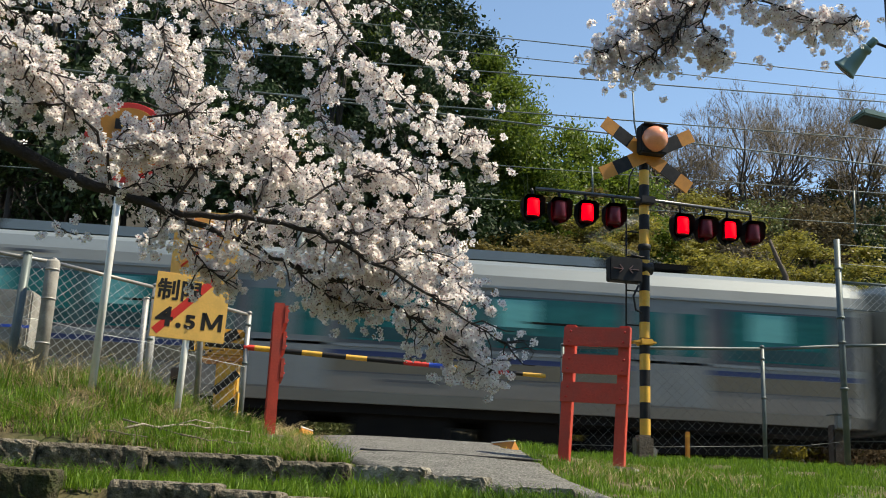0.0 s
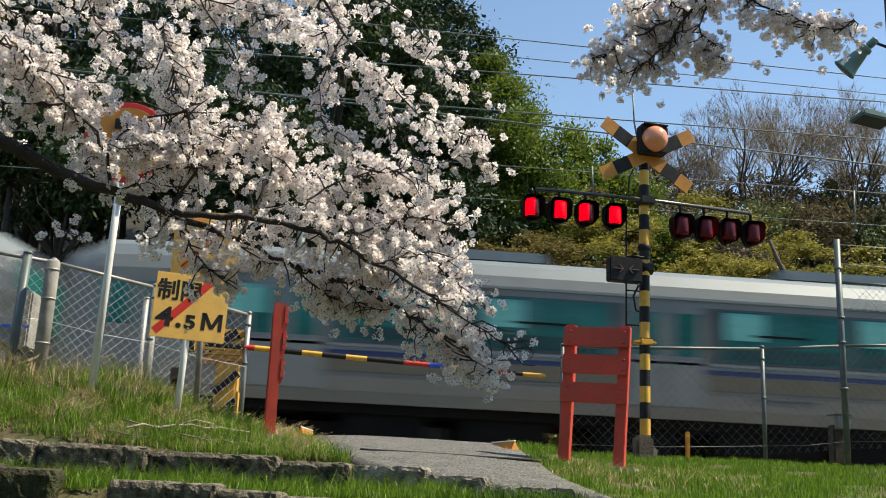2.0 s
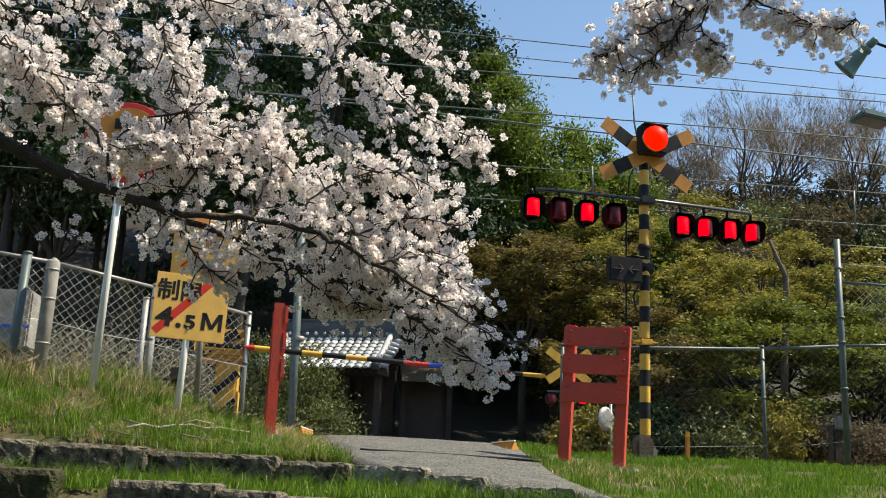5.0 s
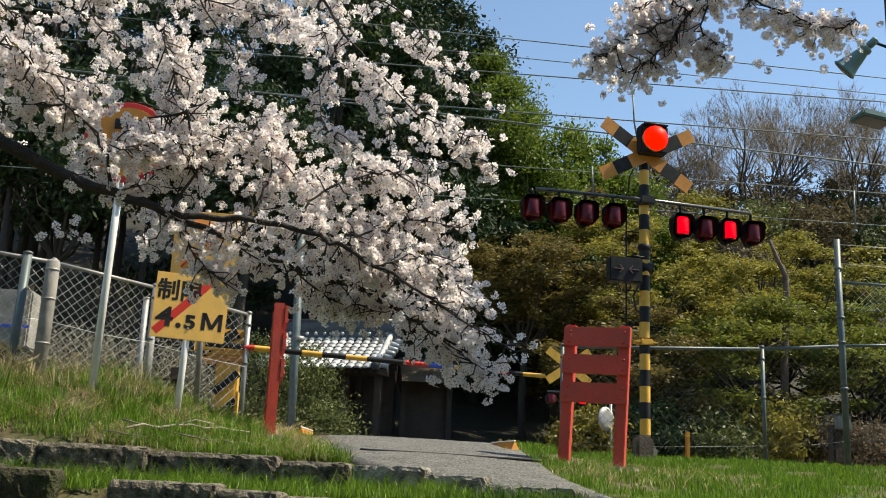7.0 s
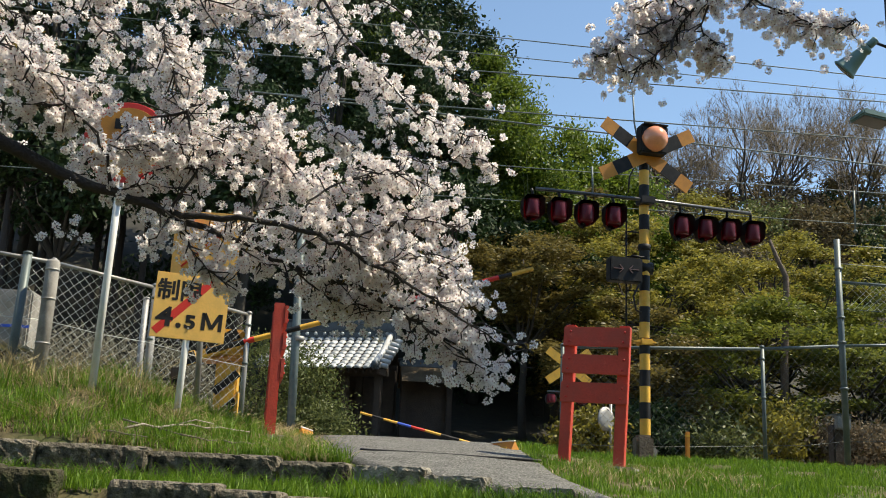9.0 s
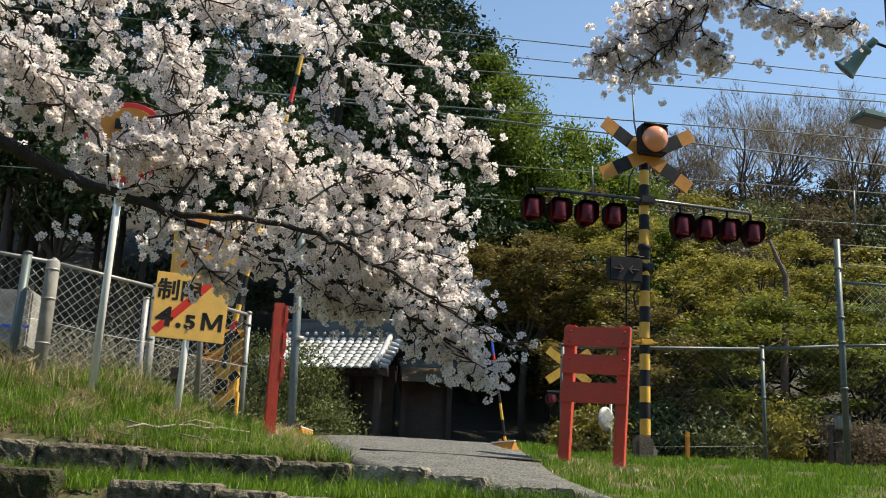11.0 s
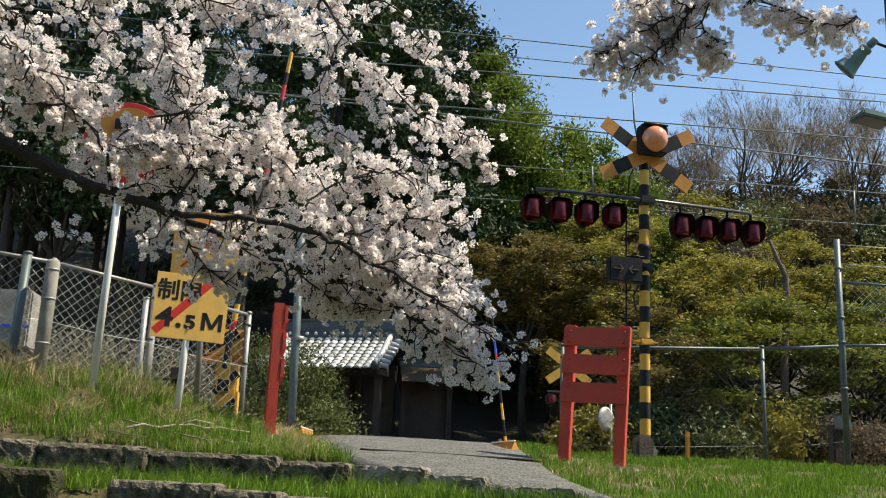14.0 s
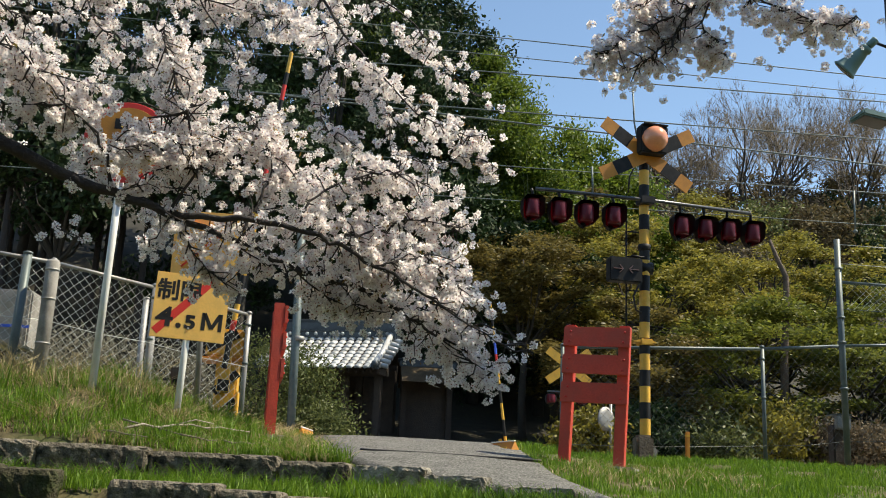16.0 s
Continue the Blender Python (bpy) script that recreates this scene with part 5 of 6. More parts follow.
bough_low = make_bough(cherry, FORK, [
    (0.010, 42, 0.13, [(-1.247, 5.300, 0.923), (-1.313, 5.200, 1.166), (-1.482, 5.100, 1.332), (-1.643, 5.000, 1.478), (-1.806, 5.000, 1.650)]),
    (0.008, 64, 0.13, [(-0.288, 5.200, 0.795), (-0.183, 5.200, 0.972), (0.049, 5.300, 1.125), (0.232, 5.300, 1.161), (0.477, 5.400, 1.113)]),
    (0.007, 80, 0.14, [(-0.047, 5.200, 0.714), (0.217, 5.300, 0.872), (0.438, 5.400, 0.931), (0.613, 5.400, 0.878)]),
    (0.007, 85, 0.13, [(0.152, 5.200, 0.611), (0.409, 5.300, 0.697), (0.545, 5.400, 0.619), (0.768, 5.400, 0.460)]),
    (0.006, 75, 0.11, [(-0.281, 5.400, 0.615), (-0.089, 5.400, 0.469), (0.096, 5.400, 0.409), (0.248, 5.400, 0.412)]),
    (0.006, 75, 0.10, [(-0.955, 5.350, 0.855), (-0.811, 5.300, 0.661), (-0.70, 5.300, 0.54), (-0.62, 5.300, 0.48)]),
    (0.006, 45, 0.09, [(-0.586, 5.350, 0.713), (-0.472, 5.350, 0.64), (-0.365, 5.350, 0.61)]),
    (0.005, 55, 0.10, [(-0.955, 5.350, 0.855), (-1.005, 5.300, 0.709), (-1.102, 5.300, 0.672)]),
    (0.005, 75, 0.10, [(0.534, 5.450, 0.289), (0.686, 5.400, 0.178), (0.826, 5.400, 0.109)]),
], 12)
bough_side = make_bough(cherry, FORK, [
    (0.008, 62, 0.12, [(-0.898, 5.200, 1.373), (-1.109, 5.250, 1.343), (-1.282, 5.300, 1.219), (-1.412, 5.300, 1.082)]),
    (0.007, 60, 0.11, [(-1.482, 5.100, 1.332), (-1.675, 5.100, 1.32), (-1.860, 5.100, 1.30)]),
    (0.007, 45, 0.11, [(-0.839, 5.300, 1.095), (-1.030, 5.300, 1.080), (-1.166, 5.300, 0.976)]),
    (0.006, 60, 0.13, [(-0.839, 5.300, 1.095), (-0.691, 5.300, 1.267), (-0.709, 5.350, 1.414)]),
    (0.006, 60, 0.12, [(-0.464, 5.450, 1.271), (-0.257, 5.400, 1.107), (-0.062, 5.400, 0.959)]),
    (0.006, 45, 0.13, [(-1.643, 5.000, 1.478), (-1.471, 5.100, 1.474), (-1.294, 5.200, 1.500)]),
    (0.005, 95, 0.09, [(-0.839, 5.300, 1.095), (-0.96, 5.200, 1.22), (-1.10, 5.150, 1.17), (-1.19, 5.100, 1.11)]),
    (0.006, 65, 0.12, [(-1.643, 5.000, 1.478), (-1.72, 5.050, 1.42), (-1.62, 5.100, 1.34), (-1.50, 5.100, 1.30)]),
    (0.006, 60, 0.12, [(-1.806, 5.000, 1.650), (-1.90, 5.050, 1.52), (-1.95, 5.100, 1.45)]),
    (0.004, 6, 0.05, [(-1.536, 5.250, 1.019), (-1.622, 5.200, 0.911), (-1.517, 5.200, 0.753), (-1.436, 5.200, 0.669)]),
], 13)
TOP = Vector((-2.9, 4.92, 3.3))
bough_high = make_bough(cherry, TOP, [
    (0.022, 28, 0.13, [(-2.9, 4.92, 3.3), (-2.453, 6.000, 2.443), (-1.774, 6.100, 2.545), (-1.062, 6.100, 2.496), (-0.321, 6.200, 2.703)]),
    (0.010, 22, 0.12, [(-0.321, 6.200, 2.703), (-0.113, 6.200, 2.376), (0.086, 6.200, 2.154), (0.206, 6.200, 1.850), (0.235, 6.200, 1.582), (0.404, 6.200, 1.330)]),
    (0.008, 24, 0.12, [(-0.321, 6.200, 2.703), (0.133, 6.200, 2.624), (0.407, 6.200, 2.425), (0.567, 6.200, 2.197), (0.742, 6.200, 2.033)]),
    (0.006, 24, 0.09, [(0.086, 6.200, 2.154), (0.348, 5.450, 1.574), (0.612, 6.100, 1.730), (0.839, 6.100, 1.710)]),
    (0.006, 36, 0.12, [(-1.062, 6.100, 2.496), (-0.733, 6.100, 2.429), (-0.441, 6.100, 2.378), (-0.196, 5.450, 2.013)]),
    (0.006, 28, 0.11, [(-1.062, 6.100, 2.496), (-0.815, 6.100, 2.147), (-0.685, 6.100, 1.870), (-0.460, 6.100, 1.699)]),
    (0.006, 38, 0.13, [(-1.774, 6.100, 2.545), (-1.642, 6.000, 2.215), (-1.375, 6.000, 2.02), (-1.22, 6.000, 1.93)]),
    (0.006, 34, 0.13, [(-2.453, 6.000, 2.443), (-2.119, 5.900, 2.196), (-1.968, 5.900, 2.061), (-1.999, 5.900, 1.802)]),
    (0.005, 24, 0.08, [(0.235, 6.200, 1.582), (0.514, 6.100, 1.495), (0.727, 6.100, 1.568), (0.929, 6.100, 1.489)]),
    (0.005, 36, 0.11, [(-0.113, 6.200, 2.376), (-0.235, 6.200, 2.008), (-0.195, 6.200, 1.701), (0.047, 6.200, 1.586)]),
], 14, 0.0195)
cherry_two = make_cherry((4.7, 3.9), 5.2, "flowering cherry tree whose blossom hangs overhead", -0.6)
ARCH = Vector((4.35, 3.95, 4.5))
bough_right = make_bough(cherry_two, ARCH, [
    (0.020, 18, 0.08, [(4.35, 3.95, 4.5), (2.568, 5.200, 2.811), (2.082, 5.400, 2.574), (1.920, 5.500, 2.365), (1.776, 5.500, 2.129)]),
    (0.008, 95, 0.10, [(1.920, 5.500, 2.365), (1.655, 5.500, 2.210), (1.464, 5.500, 2.082), (1.327, 5.500, 2.015)]),
    (0.007, 100, 0.11, [(1.776, 5.500, 2.129), (1.654, 5.500, 2.026), (1.533, 5.500, 1.925)]),
    (0.008, 105, 0.10, [(2.082, 5.400, 2.574), (1.971, 5.450, 2.252), (2.093, 5.500, 2.158), (2.126, 5.500, 2.068)]),
    (0.008, 100, 0.11, [(2.082, 5.400, 2.574), (2.360, 5.400, 2.413), (2.570, 5.400, 2.340), (2.781, 5.400, 2.286), (2.929, 5.400, 2.374)]),
    (0.006, 100, 0.10, [(1.920, 5.500, 2.365), (1.761, 5.500, 2.444), (1.585, 5.500, 2.352)]),
], 15)
# second tree's limbs above and beside the view, added to shade the blossom
shade_bough = make_bough(cherry_two, ARCH, [
    (0.060, 40, 0.28, [(4.35, 3.95, 4.5), (4.35, 4.15, 4.3), (3.35, 4.75, 4.0), (3.05, 4.95, 3.9)]),
    (0.020, 60, 0.28, [(3.35, 4.75, 4.0), (3.30, 5.25, 3.85), (3.15, 5.65, 3.75)]),
    (0.020, 60, 0.28, [(4.35, 4.15, 4.3), (4.85, 4.95, 4.1), (5.25, 5.55, 3.9)]),
    (0.020, 60, 0.28, [(4.35, 4.15, 4.3), (4.15, 4.85, 4.0), (4.35, 5.35, 3.9)]),
    (0.020, 100, 0.30, [(3.35, 4.75, 4.0), (3.45, 5.25, 3.9), (3.55, 5.85, 3.8)]),
    (0.020, 100, 0.30, [(4.35, 4.15, 4.3), (3.85, 4.85, 3.95), (3.90, 5.75, 3.8)]),
    (0.020, 100, 0.30, [(4.35, 4.15, 4.3), (4.45, 4.95, 4.0), (4.55, 5.85, 3.9)]),
], 16)
# boughs, and how much each one takes part in the sway
BOUGHS = [(bough_main, FORK - cherry.location, 1.0), (bough_low, FORK - cherry.location, 1.0), (bough_side, FORK - cherry.location, 0.6), (bough_high, TOP - cherry.location, 0.25)]


# ---- the temple gate beyond the tracks ----
def make_gatehouse():
    at = Vector((-0.05, 27.3, 0.55))
    t = thing("temple_gate", "dark timber gatehouse with grey tiled roof", "gatehouse", at, -20)
    ridge_z, eave_z, run, half = 2.93, 1.93, 1.5, 1.5
    for x in (-1.35, -0.45, 0.45, 1.35):
        for y in (-0.6, 0.6):
            part("pillar", box(B(), x - 0.09, x + 0.09, y - 0.09, y + 0.09, -0.5, 2.15, 0.01), M_WOOD_DARK, t)
    part("rear_wall", box(B(), -1.45, 1.45, 0.65, 0.73, -0.5, 2.3), M_WOOD_DARK, t)
    part("side_wall", box(B(), -1.49, -1.42, -0.6, 0.65, -0.5, 2.3), M_WOOD_DARK, t)
    for x in (-0.92, 0.92):
        part("door_leaf", box(B(), x - 0.36, x + 0.36, 0.52, 0.59, -0.4, 1.9, 0.01), M_WOOD_DARK, t)
    part("lintel", box(B(), -1.6, 1.6, -0.7, -0.52, 1.85, 2.1, 0.015), M_WOOD_DARK, t)
    bm = B()
    for s in (-1, 1):
        a = [bm.verts.new(v) for v in ((-half, s * run, eave_z), (half, s * run, eave_z), (half, 0, ridge_z), (-half, 0, ridge_z))]
        bm.faces.new(a)
    bmesh.ops.solidify(bm, geom=bm.faces[:], thickness=0.09)
    deck = part("roof_deck", bm, M_WOOD_DARK, t)
    for k in range(15):
        x = -half + 0.1 + (2 * half - 0.2) * k / 14
        part("rafter", bar(B(), (x, -run + 0.06, eave_z - 0.06), (x, -0.5, eave_z - 0.06 + (ridge_z - eave_z) * (run - 0.56) / run), 0.05, 0.07), M_WOOD_DARK, deck)
    # rounded tiles, course by course, on the slope that faces the crossing
    tile = bpy.data.meshes.new("tile")
    bm = B()
    rings = []
    for e, z in ((0.0, 0.0), (0.13, 0.022), (0.215, 0.03)):
        w = 0.098 if e < 0.2 else 0.07
        rings.append([bm.verts.new((w * math.cos(a), -e, 0.062 * math.sin(a) * (1 if e < 0.2 else 0.8) + z)) for a in (math.pi * k / 6 for k in range(7))])
    for r0, r1 in zip(rings, rings[1:]):
        for k in range(6):
            bm.faces.new((r0[k], r0[k + 1], r1[k + 1], r1[k])).smooth = True
    bm.faces.new(rings[-1])
    bm.to_mesh(tile)
    bm.free()
    tile.materials.append(M_TILE)
    slope = math.atan2(ridge_z - eave_z, run)
    n = 13
    rt = random.Random(4)
    for i in range(n):
        x = -half + 0.1 + (2 * half - 0.3) * i / (n - 1)
        for j in range(9):
            s = 0.06 + j * 0.198
            sag = 0.05 * math.sin(math.pi * j / 8)
            o = new("tile", tile)
            o.parent = deck
            o.matrix_basis = pose(x + rt.uniform(-0.006, 0.006), -s * math.cos(slope), ridge_z + 0.02 - s * math.sin(slope) - sag * 0.5, math.degrees(slope) + rt.uniform(-1, 1), 0, rt.uniform(-1, 1))
    # tall ridge: stacked courses, a row of round tile ends, a rolled cap
    bm = B()
    box(bm, -half - 0.05, half + 0.05, -0.14, 0.14, ridge_z - 0.02, ridge_z + 0.16, 0.02)
    box(bm, -half - 0.07, half + 0.07, -0.17, 0.17, ridge_z + 0.16, ridge_z + 0.20, 0.01)
    box(bm, -half - 0.08, half + 0.08, -0.10, 0.10, ridge_z + 0.20, ridge_z + 0.42, 0.02)
    tube(bm, [(-half - 0.12, 0, ridge_z + 0.45), (half + 0.12, 0, ridge_z + 0.45)], 0.075, 10)
    ridge = part("ridge", bm, M_RIDGE, deck)
    for k in range(12):
        x = -half + 0.12 + (2 * half - 0.24) * k / 11
        part("round_tile_end", turned(B(), [(0.05, 0), (0.05, 0.05), (0.02, 0.07)], 10, pose(x, -0.13, ridge_z + 0.10, 90, 0, 0)), M_TILE, ridge)
    for x in (-half - 0.1, half + 0.1):
        sx = math.copysign(1, x)
        orn = box(B(), x - 0.05, x + 0.05, -0.20, 0.20, ridge_z - 0.1, ridge_z + 0.46, 0.03)
        tube(orn, [(x, 0, ridge_z + 0.44), (x + sx * 0.05, 0, ridge_z + 0.58)], [0.07, 0.04], 8)
        part("ridge_end_tile", orn, M_RIDGE, deck)
        part("verge_tiles", tube(B(), [(x - sx * 0.12, -0.12, ridge_z + 0.08), (x - sx * 0.12, -0.7, ridge_z - 0.42), (x - sx * 0.10, -run - 0.05, eave_z + 0.10)], 0.075, 10), M_TILE, deck)
        for k in range(7):
            s = 0.12 + k * 0.2
            part("gable_tile", tube(B(), [(x - sx * 0.08, -s, ridge_z + 0.03 - s * math.tan(slope)), (x + sx * 0.20, -s, ridge_z - 0.04 - s * math.tan(slope))], [0.07, 0.062], 8), M_TILE, deck)
        part("corner_tile", turned(box(B(), x - 0.12, x + 0.1, -run - 0.22, -run - 0.06, eave_z - 0.02, eave_z + 0.18, 0.03), [(0.08, 0), (0.08, 0.06), (0.03, 0.08)], 10, pose(x, -run - 0.2, eave_z + 0.10, 90, 0, 0)), M_RIDGE, deck)
        part("barge_board", box(B(), x - 0.04, x + 0.04, -1.45, -0.9, eave_z - 0.12, eave_z + 0.05, 0.01), M_WOOD_DARK, deck)
    t2 = thing("side_roof", "low roof with tiled ridge and weathered bark thatch", "roof", Vector((2.32, 26.9, 0.55)))
    part("ridge", tube(box(B(), -0.75, 0.75, -0.1, 0.1, 2.22, 2.36, 0.02), [(-0.8, 0, 2.38), (0.8, 0, 2.38)], 0.06, 8), M_RIDGE, t2)
    bm = B()
    for s in (-1, 1):
        a = [bm.verts.new(v) for v in ((-0.72, s * 0.9, 1.74), (0.72, s * 0.9, 1.74), (0.72, 0, 2.26), (-0.72, 0, 2.26))]
        bm.faces.new(a)
    bmesh.ops.solidify(bm, geom=bm.faces[:], thickness=0.12)
    part("thatch", bm, M_THATCH, t2)
    for x in (-0.6, 0.6):
        part("pillar", box(B(), x - 0.07, x + 0.07, -0.07, 0.07, -0.5, 2.2, 0.01), M_WOOD_DARK, t2)
    part("wall", box(B(), -0.7, 0.7, 0.1, 0.16, -0.5, 2.1), M_WOOD_DARK, t2)


make_gatehouse()


def make_far_pole():
    a = Vector((-0.910, 21.700, 0.343))
    t = thing("utility_pole", "slim grey steel pole beyond the tracks", "pole", a)
    part("shaft", tube(B(), [(0, 0, -0.8), tuple((Vector((-1.014, 21.700, 4.692)) - a) * 1.1)], 0.09, 12), M_GREYPAINT, t)
    part("clamp", turned(B(), [(0.12, 2.2), (0.12, 2.3)], 10), M_GALV, t)


make_far_pole()

# overhead lines: contact wire, messenger and feeders along the railway
CABLES = [
    ((-10.000, 20.400, 9.559), (17.000, 20.400, 9.018), 0.012, 0.0, "feeder cable along the railway"),
    ((-10.000, 20.400, 9.098), (17.000, 20.400, 8.631), 0.010, 0.0, "feeder cable along the railway"),
    ((-10.000, 17.800, 7.238), (17.000, 17.800, 7.430), 0.012, 0.0, "messenger wire over the far track"),
    ((-10.000, 17.800, 6.501), (17.000, 17.800, 6.617), 0.012, 0.0, "contact wire over the far track"),
    ((-10.000, 14.000, 5.373), (17.000, 14.000, 4.282), 0.012, 0.0, "contact wire over the near track"),
    ((-10.000, 21.000, 6.531), (17.000, 21.000, 6.584), 0.010, 0.0, "signal cable along the railway"),
    ((-10.000, 21.000, 5.725), (17.000, 21.000, 5.832), 0.009, 0.0, "signal cable along the railway"),
]
for a, b, r, sag, label in CABLES:
    a, b = Vector(a), Vector(b)
    d = (b - a)
    pts = [a + d * (k / 10 * 1.2 - 0.1) for k in range(11)]
    tagged(part("overhead_wire", tube(B(), pts, r, 6), M_GREYPAINT), "thin grey " + label, "overhead wire", "overhead wires")


def make_dropper(top, bottom):
    a, b = Vector(top), Vector(bottom)
    t = thing("wire_dropper", "short dark dropper hanging from the overhead wires", "wire dropper", a, group="wire droppers")
    part("rod", tube(B(), [(0, 0, 0), tuple(b - a)], 0.018, 6), M_GREYPAINT, t)
    part("insulator", turned(B(), [(0.03, -0.03), (0.05, 0), (0.03, 0.03)], 8, Matrix.Translation(b - a)), M_GREYPAINT, t)


make_dropper((4.455, 17.800, 5.591), (4.470, 17.800, 5.038))
make_dropper((9.585, 17.800, 5.497), (9.574, 17.800, 4.688))


# ---- grass ----
def make_grass(name, label, count, region, heights, material, seed, lean=0.5):
    """Single blades over a stretch of bank, denser in tufts."""
    rng = np.random.default_rng(seed)
    x0, x1, y0, y1 = region
    x, y = rng.uniform(x0, x1, count * 3), rng.uniform(y0, y1, count * 3)
    tuft = np.array([noise.noise((a * 2.6, b * 2.6, seed)) + 0.6 * noise.noise((a * 8, b * 8, seed + 2)) for a, b in zip(x, y)])
    left = np.interp(y, [5.2, 6.2, 6.8, 7.2, 7.7, 8.4, 9.4, 10.4, 11.2], [2.1, 1.53, 1.07, 0.70, 0.24, 0.02, -0.12, -0.22, -0.30])
    right = np.interp(y, [5.2, 6.2, 6.8, 8.4, 10.4, 11.2], [2.5, 1.78, 1.70, 1.70, 1.80, 1.95])
    ok = (tuft > rng.uniform(-0.55, 0.35, count * 3)) & ((x < left - 0.06) | (x > right + 0.04 * rng.normal(size=count * 3)))
    # the kerb stones stay bare
    k1 = np.interp(x, KERB_X, KERB_Y) + 0.07
    k2 = np.interp(x, [-1.44, -0.7, -0.3, 0.5], [7.1, 6.86, 6.68, 6.35])
    ok &= ~((x < 1.6) & (np.abs(y - k1) < 0.09)) & ~((x < 0.5) & (x > -1.45) & (np.abs(y - k2) < 0.08))
    ok &= ~((np.abs(x - 2.3) < 0.45) & (np.abs(y - 8.88 + 0.45 * (x - 2.3)) < 0.16))   # worn round the rack's feet
    x, y, tuft = x[ok][:count], y[ok][:count], tuft[ok][:count]
    n = len(x)
    z = ground_z(x, y) - 0.03
    h = rng.uniform(*heights, n) * (0.75 + 0.6 * np.clip(tuft, -0.5, 0.8))
    a = rng.uniform(0, 2 * math.pi, n)
    w = rng.uniform(0.0022, 0.0045, n)
    base = np.stack([x, y, z], 1)
    side = np.stack([np.cos(a), np.sin(a), np.zeros(n)], 1) * w[:, None]
    out = np.stack([-np.sin(a), np.cos(a), np.zeros(n)], 1) * (h * lean * rng.uniform(0.1, 1.0, n))[:, None]
    up = np.array([0, 0, 1.0]) * h[:, None]
    v = np.stack([base - side, base + side, base + side * 0.8 + out * 0.35 + up * 0.6, base - side * 0.8 + out * 0.35 + up * 0.6, base + out + up * 0.98, base + out + up], 1).reshape(-1, 3)
    i = np.arange(n)[:, None] * 6
    f = np.concatenate([i + np.array([0, 1, 2, 3]), i + np.array([3, 2, 4, 5])])
    tagged(sheet(name, v, f, material), label, "grass", kind="stuff")


make_grass("grass", "bright green short grass on the bank", 72000, (1.6, 7.5, 5.6, 11.4), (0.03, 0.105), M_GRASS, 1)
make_grass("grass", "green grass on the raised bank", 34000, (-4.6, 0.3, 7.9, 11.4), (0.03, 0.12), M_GRASS, 2, 1.1)
make_grass("grass", "green tufts between the kerb stones", 34000, (-4.0, 1.5, 5.6, 8.25), (0.04, 0.17), M_GRASS, 3, 0.9)
make_grass("weeds", "long fresh blades along the kerb stones", 2600, (-3.4, 0.6, 6.5, 8.7), (0.09, 0.22), M_GRASS, 7, 0.9)
make_grass("dry_grass", "straw-coloured dry grass stems on the bank", 11000, (-4.6, 0.2, 7.9, 11.0), (0.04, 0.14), M_DRYGRASS, 4, 2.4)
make_grass("dry_grass", "tall tangled dead stems along the fence", 750, (-3.6, -1.7, 9.1, 10.2), (0.12, 0.34), M_DRYGRASS, 11, 1.3)
make_grass("weeds", "tall dark green weeds on the bank", 3000, (-3.4, -0.6, 8.3, 10.2), (0.10, 0.24), M_GRASS, 12, 0.8)
make_grass("leaf_litter", "brown dead leaves and stalks between the grass", 12000, (-4.0, 0.3, 7.9, 10.8), (0.02, 0.06), M_BRUSH, 13, 3.0)
make_grass("leaf_litter", "brown litter at the foot of the kerbs", 6000, (-3.6, 0.6, 6.6, 8.0), (0.02, 0.06), M_BRUSH, 14, 3.0)
make_grass("dry_grass", "straw-coloured dead grass near the rack", 1000, (1.7, 3.2, 7.2, 9.2), (0.04, 0.12), M_DRYGRASS, 5, 1.6)

# fallen twigs on the bank
rf = random.Random(9)
for i in range(4):
    x, y = rf.uniform(-2.6, -0.7), rf.uniform(8.2, 9.2)
    a, ln = rf.uniform(-0.5, 0.9), rf.uniform(0.25, 0.75)
    pts = []
    for k in range(5):
        px, py = x + math.cos(a) * ln * k / 4, y + math.sin(a) * ln * k / 4 + rf.uniform(-0.015, 0.015)
        pts.append((px - x, py - y, float(ground_z(px, py)) + 0.05 + rf.uniform(0, 0.02) - float(ground_z(x, y))))
    ob = part("fallen_twig", tube(B(), pts, [0.008, 0.007, 0.006, 0.005, 0.003], 6), M_BARK)
    ob.location = (x, y, float(ground_z(x, y)))
    tagged(ob, "pale dry fallen twig lying in the grass", "twig", "fallen twigs")

pts = []
for k in range(9):
    px, py = -1.65 + 0.115 * k, 8.35 + 0.085 * k + 0.03 * math.sin(k * 1.9)
    pts.append((px + 1.65, py - 8.35, float(ground_z(px, py)) + 0.07 + 0.012 * math.sin(k * 2.3) - float(ground_z(-1.65, 8.35))))
bm = tube(B(), pts, [0.011 - 0.0008 * k for k in range(9)], 6)
tube(bm, [pts[3], (pts[3][0] + 0.16, pts[3][1] + 0.02, pts[3][2] + 0.05), (pts[3][0] + 0.30, pts[3][1] + 0.10, pts[3][2] + 0.03)], [0.006, 0.005, 0.003], 5)
ob = part("fallen_branch", bm, M_DEADWOOD)
ob.location = (-1.65, 8.35, float(ground_z(-1.65, 8.35)))
tagged(ob, "long pale forked dead branch lying on the bank", "branch")
t = thing("steel_post", "dark weathered strut beside the fence", "post", (-3.02, 9.80, 0.31), group="trackside posts")
part("shaft", tube(B(), [(-0.03, 0, -0.3), (0, 0, 1.22)], 0.042, 10), M_GREYPAINT, t)
part("cap", turned(B(), [(0.046, 1.22), (0.046, 1.24), (0.02, 1.25)], 10), M_GREYPAINT, t)

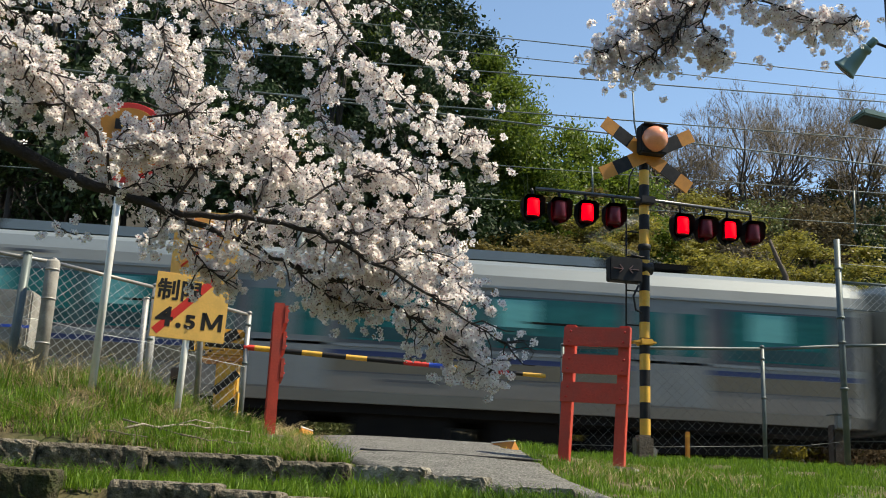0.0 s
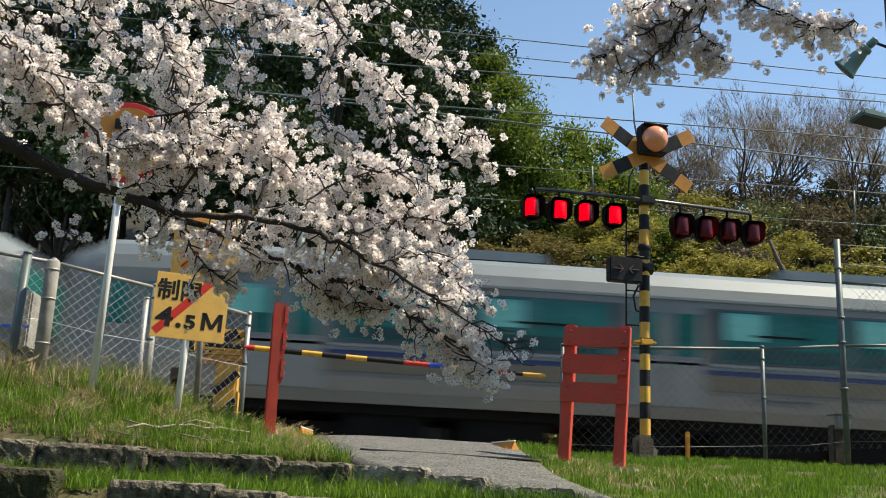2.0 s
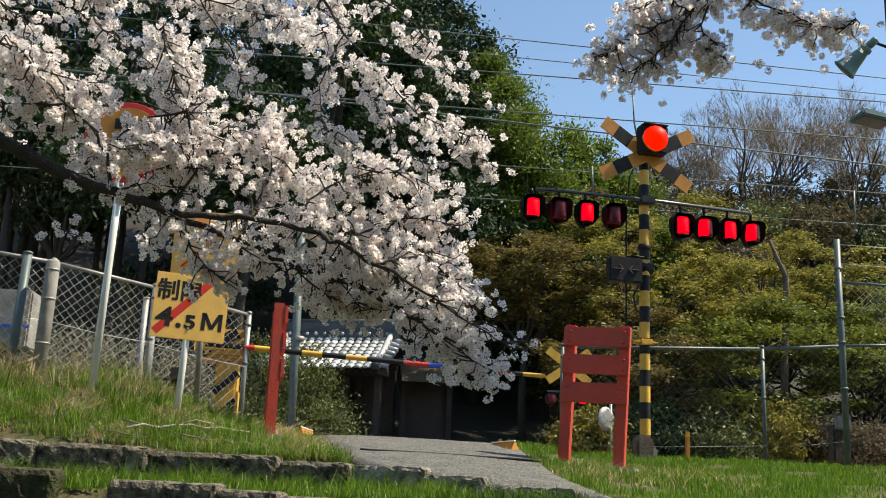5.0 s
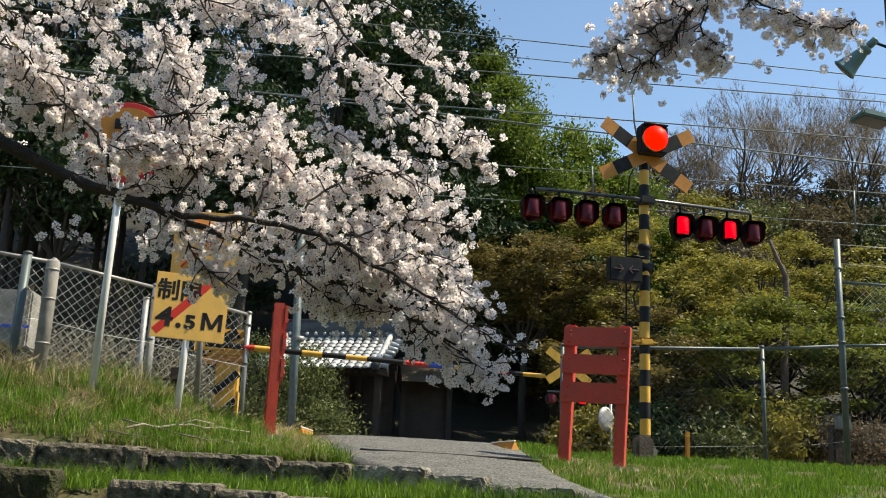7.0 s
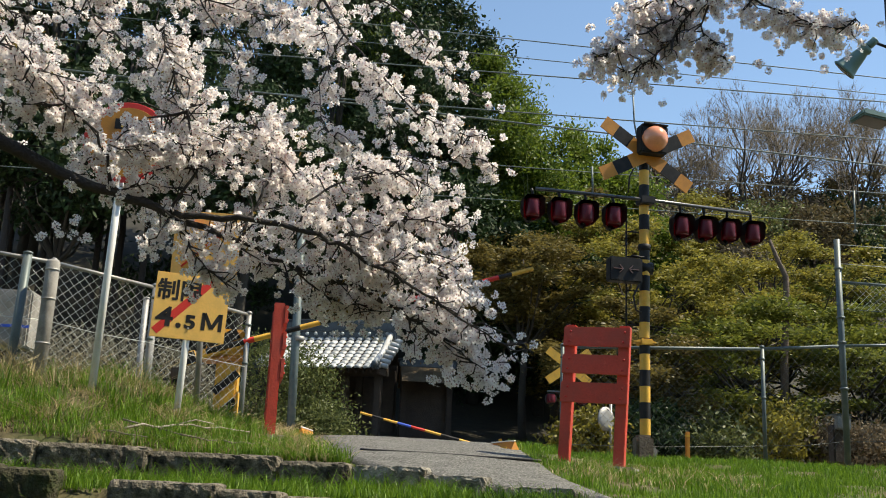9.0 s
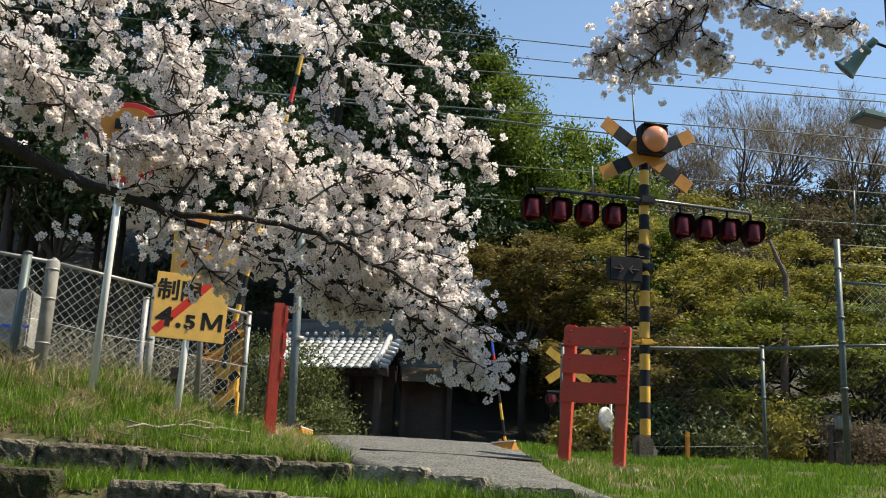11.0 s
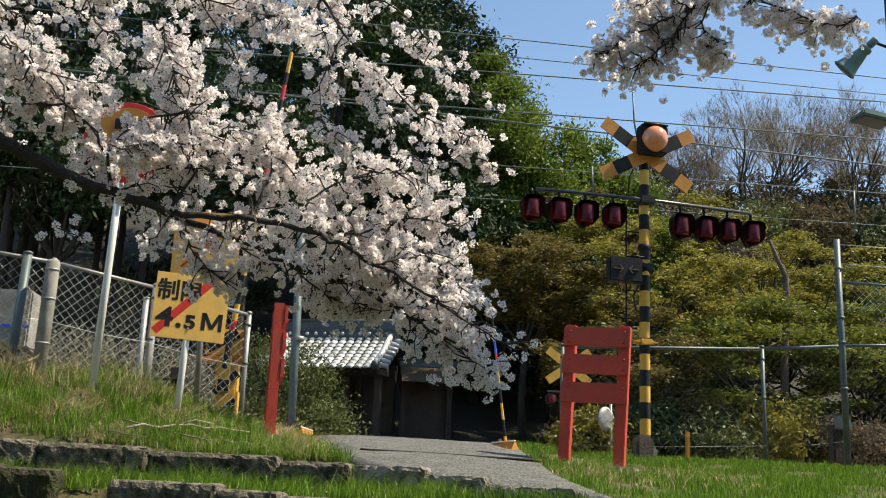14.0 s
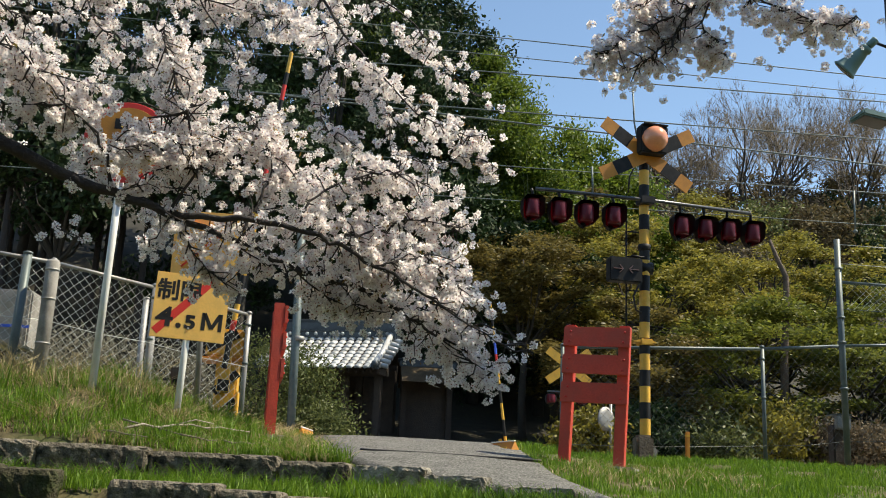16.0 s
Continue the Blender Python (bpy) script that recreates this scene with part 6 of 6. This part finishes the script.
# shrubs by the left of the crossing, beyond the tracks
for i, (x, y, h, r) in enumerate([(-1.5, 22.6, 2.7, 0.65), (-0.75, 23.2, 2.5, 0.55), (-0.25, 22.4, 1.2, 0.5), (-3.4, 23, 2.2, 1.0), (-5.4, 23.0, 2.6, 1.2), (-6.3, 22.6, 2.4, 1.0), (5.6, 22.6, 1.2, 0.8), (7.0, 22.8, 1.6, 0.9), (8.6, 22.6, 1.3, 0.9), (10.2, 22.9, 1.7, 1.0), (11.8, 22.6, 1.4, 1.0), (13.4, 22.9, 1.6, 1.0)]):
    make_tree("shrub", "loose grey-green shrub beyond the tracks", "shrub", (x, y), h, r, M_DRYBRUSH if x < -3 else M_SHRUB if x < 3 else (M_MAPLE, M_EVERGREEN, M_SHRUB)[i % 3] if x < 11 else M_ROSYTWIG, M_BARK_MAPLE, 5200, 0.045 if x < 3 else 0.065, 46, 0.03, 0.55 if x < 3 else 0.4, 200 + i, "shrubs beyond the tracks", 0.0, 0.05)

# crooked limb that stands out before the maples
t = thing("dead_snag", "crooked reddish-grey dead trunk among the maples", "tree", (10.850, 24.000, 0.864))
o = Vector((10.850, 24.000, 0.864))
part("trunk", tube(B(), [Vector(p) - o for p in ((10.850, 24.000, 0.864), (10.878, 24.000, 3.055), (10.994, 24.000, 4.550), (11.005, 24.000, 5.202), (10.813, 24.000, 5.598), (10.609, 24.000, 6.129))], [0.11, 0.095, 0.08, 0.07, 0.06, 0.04], 8), M_SNAG, t)

# unseen trees added behind the camera: they close the place and cut sky light
for i, (x, y) in enumerate([(-14, -9), (-8, -11), (-2, -10), (4, -11), (10, -9), (16, -10), (-20, -8), (22, -9)]):
    make_tree("sky_screen_tree", "unseen leafy tree added to cut sky light and reflections", "tree", (x, y), 11, 4.0, M_SHRUB, M_BARK, 2500, 0.5, 60, 0.25, 1.2, 300 + i, "trees behind the lane", 0.0, 0.1)


# ---- what moves ----
ARM_UP = [(0, 0.0), (7.9, 0.0), (8.1, 0.6), (8.4, 5.8), (8.8, 15.5), (9.0, 20.2), (9.2, 25.4), (9.8, 47.0), (10.4, 68.0), (10.9, 81.5), (11.2, 85.6), (16, 85.6)]
FAR_UP = [(0, 0.0), (7.9, 0.0), (8.1, 0.6), (8.4, 3.5), (8.8, 9.0), (9.0, 12.4), (9.2, 16.0), (9.8, 40.0), (10.4, 66.0), (10.9, 79.0), (11.2, 81.9), (16, 81.9)]


SWAY = [(0, -3), (0.5, -4), (1.0, -7), (1.5, -14), (2.0, -3), (2.5, 3.5), (3.0, 0), (3.5, 0), (4.0, 3), (5.0, -2), (6.0, 1), (6.5, -1), (7.0, 2), (7.5, 0), (8.0, 0), (8.5, -1), (9.0, 1),
        (10.0, -1), (11.0, 0), (11.5, -1), (12.0, 1.5), (12.5, -1), (13.0, 2), (13.5, 1), (14.0, -1), (14.5, 1), (15.0, -1), (15.5, 0), (16.0, 2)]
SWAY_RIGHT = [(0, 0, -3), (0.5, -1, -1.5), (1.0, -1, -1), (1.5, 0, 5), (2.0, -6, 8.5), (2.5, -3, 11), (3.0, -3, 8), (3.5, -3, 6), (4.0, -2, 6), (5.0, -2, 6), (6.5, -2, 5), (7.0, -3, 6), (7.5, 0, 5), (8.0, -2, 5),
              (8.5, -3, 6), (9.0, -2, 6), (10.0, -2, 6), (11.5, -2, 4), (12.0, -1, 2), (12.5, 0, 0), (13.0, -1, 0.5), (13.5, 0, 0), (14.0, 0, -0.5), (14.5, 0, 0), (15.0, 0, 0), (15.5, -1, 0), (16.0, 0, -0.5)]


def turn_rows(at, times, lit):
    """Rows for a lens that turns half a round at each of the times."""
    angle = 0.0 if lit else 180.0
    rows = [(0.0, pose(*at, 0, 0, angle))]
    for t in times:
        for k in range(4):
            rows.append(((round((t - 0.05) * FPS) + k) / FPS, pose(*at, 0, 0, angle + 60.0 * k)))
        angle += 180.0
    rows.append((16.0, pose(*at, 0, 0, angle)))
    return rows


def motions():
    for car, x0 in CARS:
        walk(car, [(t, pose(x0 + SPEED * t, MID_Y, RAIL_Z)) for t in (0, 4, 8, 12, 16)])
    for ob, at, times, lit in ROTORS:
        walk(ob, turn_rows(at, times, lit))
    walk(near_arm, [(t, pose(0, 0, 0, 0, NEAR_DOWN - a, 0)) for t, a in ARM_UP])
    for ob, at, share in BOUGHS:
        walk(ob, [(t, pose(*at, 0, share * 0.042 * d, 0)) for t, d in SWAY])
    walk(bough_right, [(t, pose(*(ARCH - cherry_two.location + Vector((0.06 + 0.003 * a, 0, 0.036 - 0.003 * b))))) for t, a, b in SWAY_RIGHT])
    walk(far_arm, [(t, pose(0, 0, 0, 0, -a, 0)) for t, a in FAR_UP])


motions()
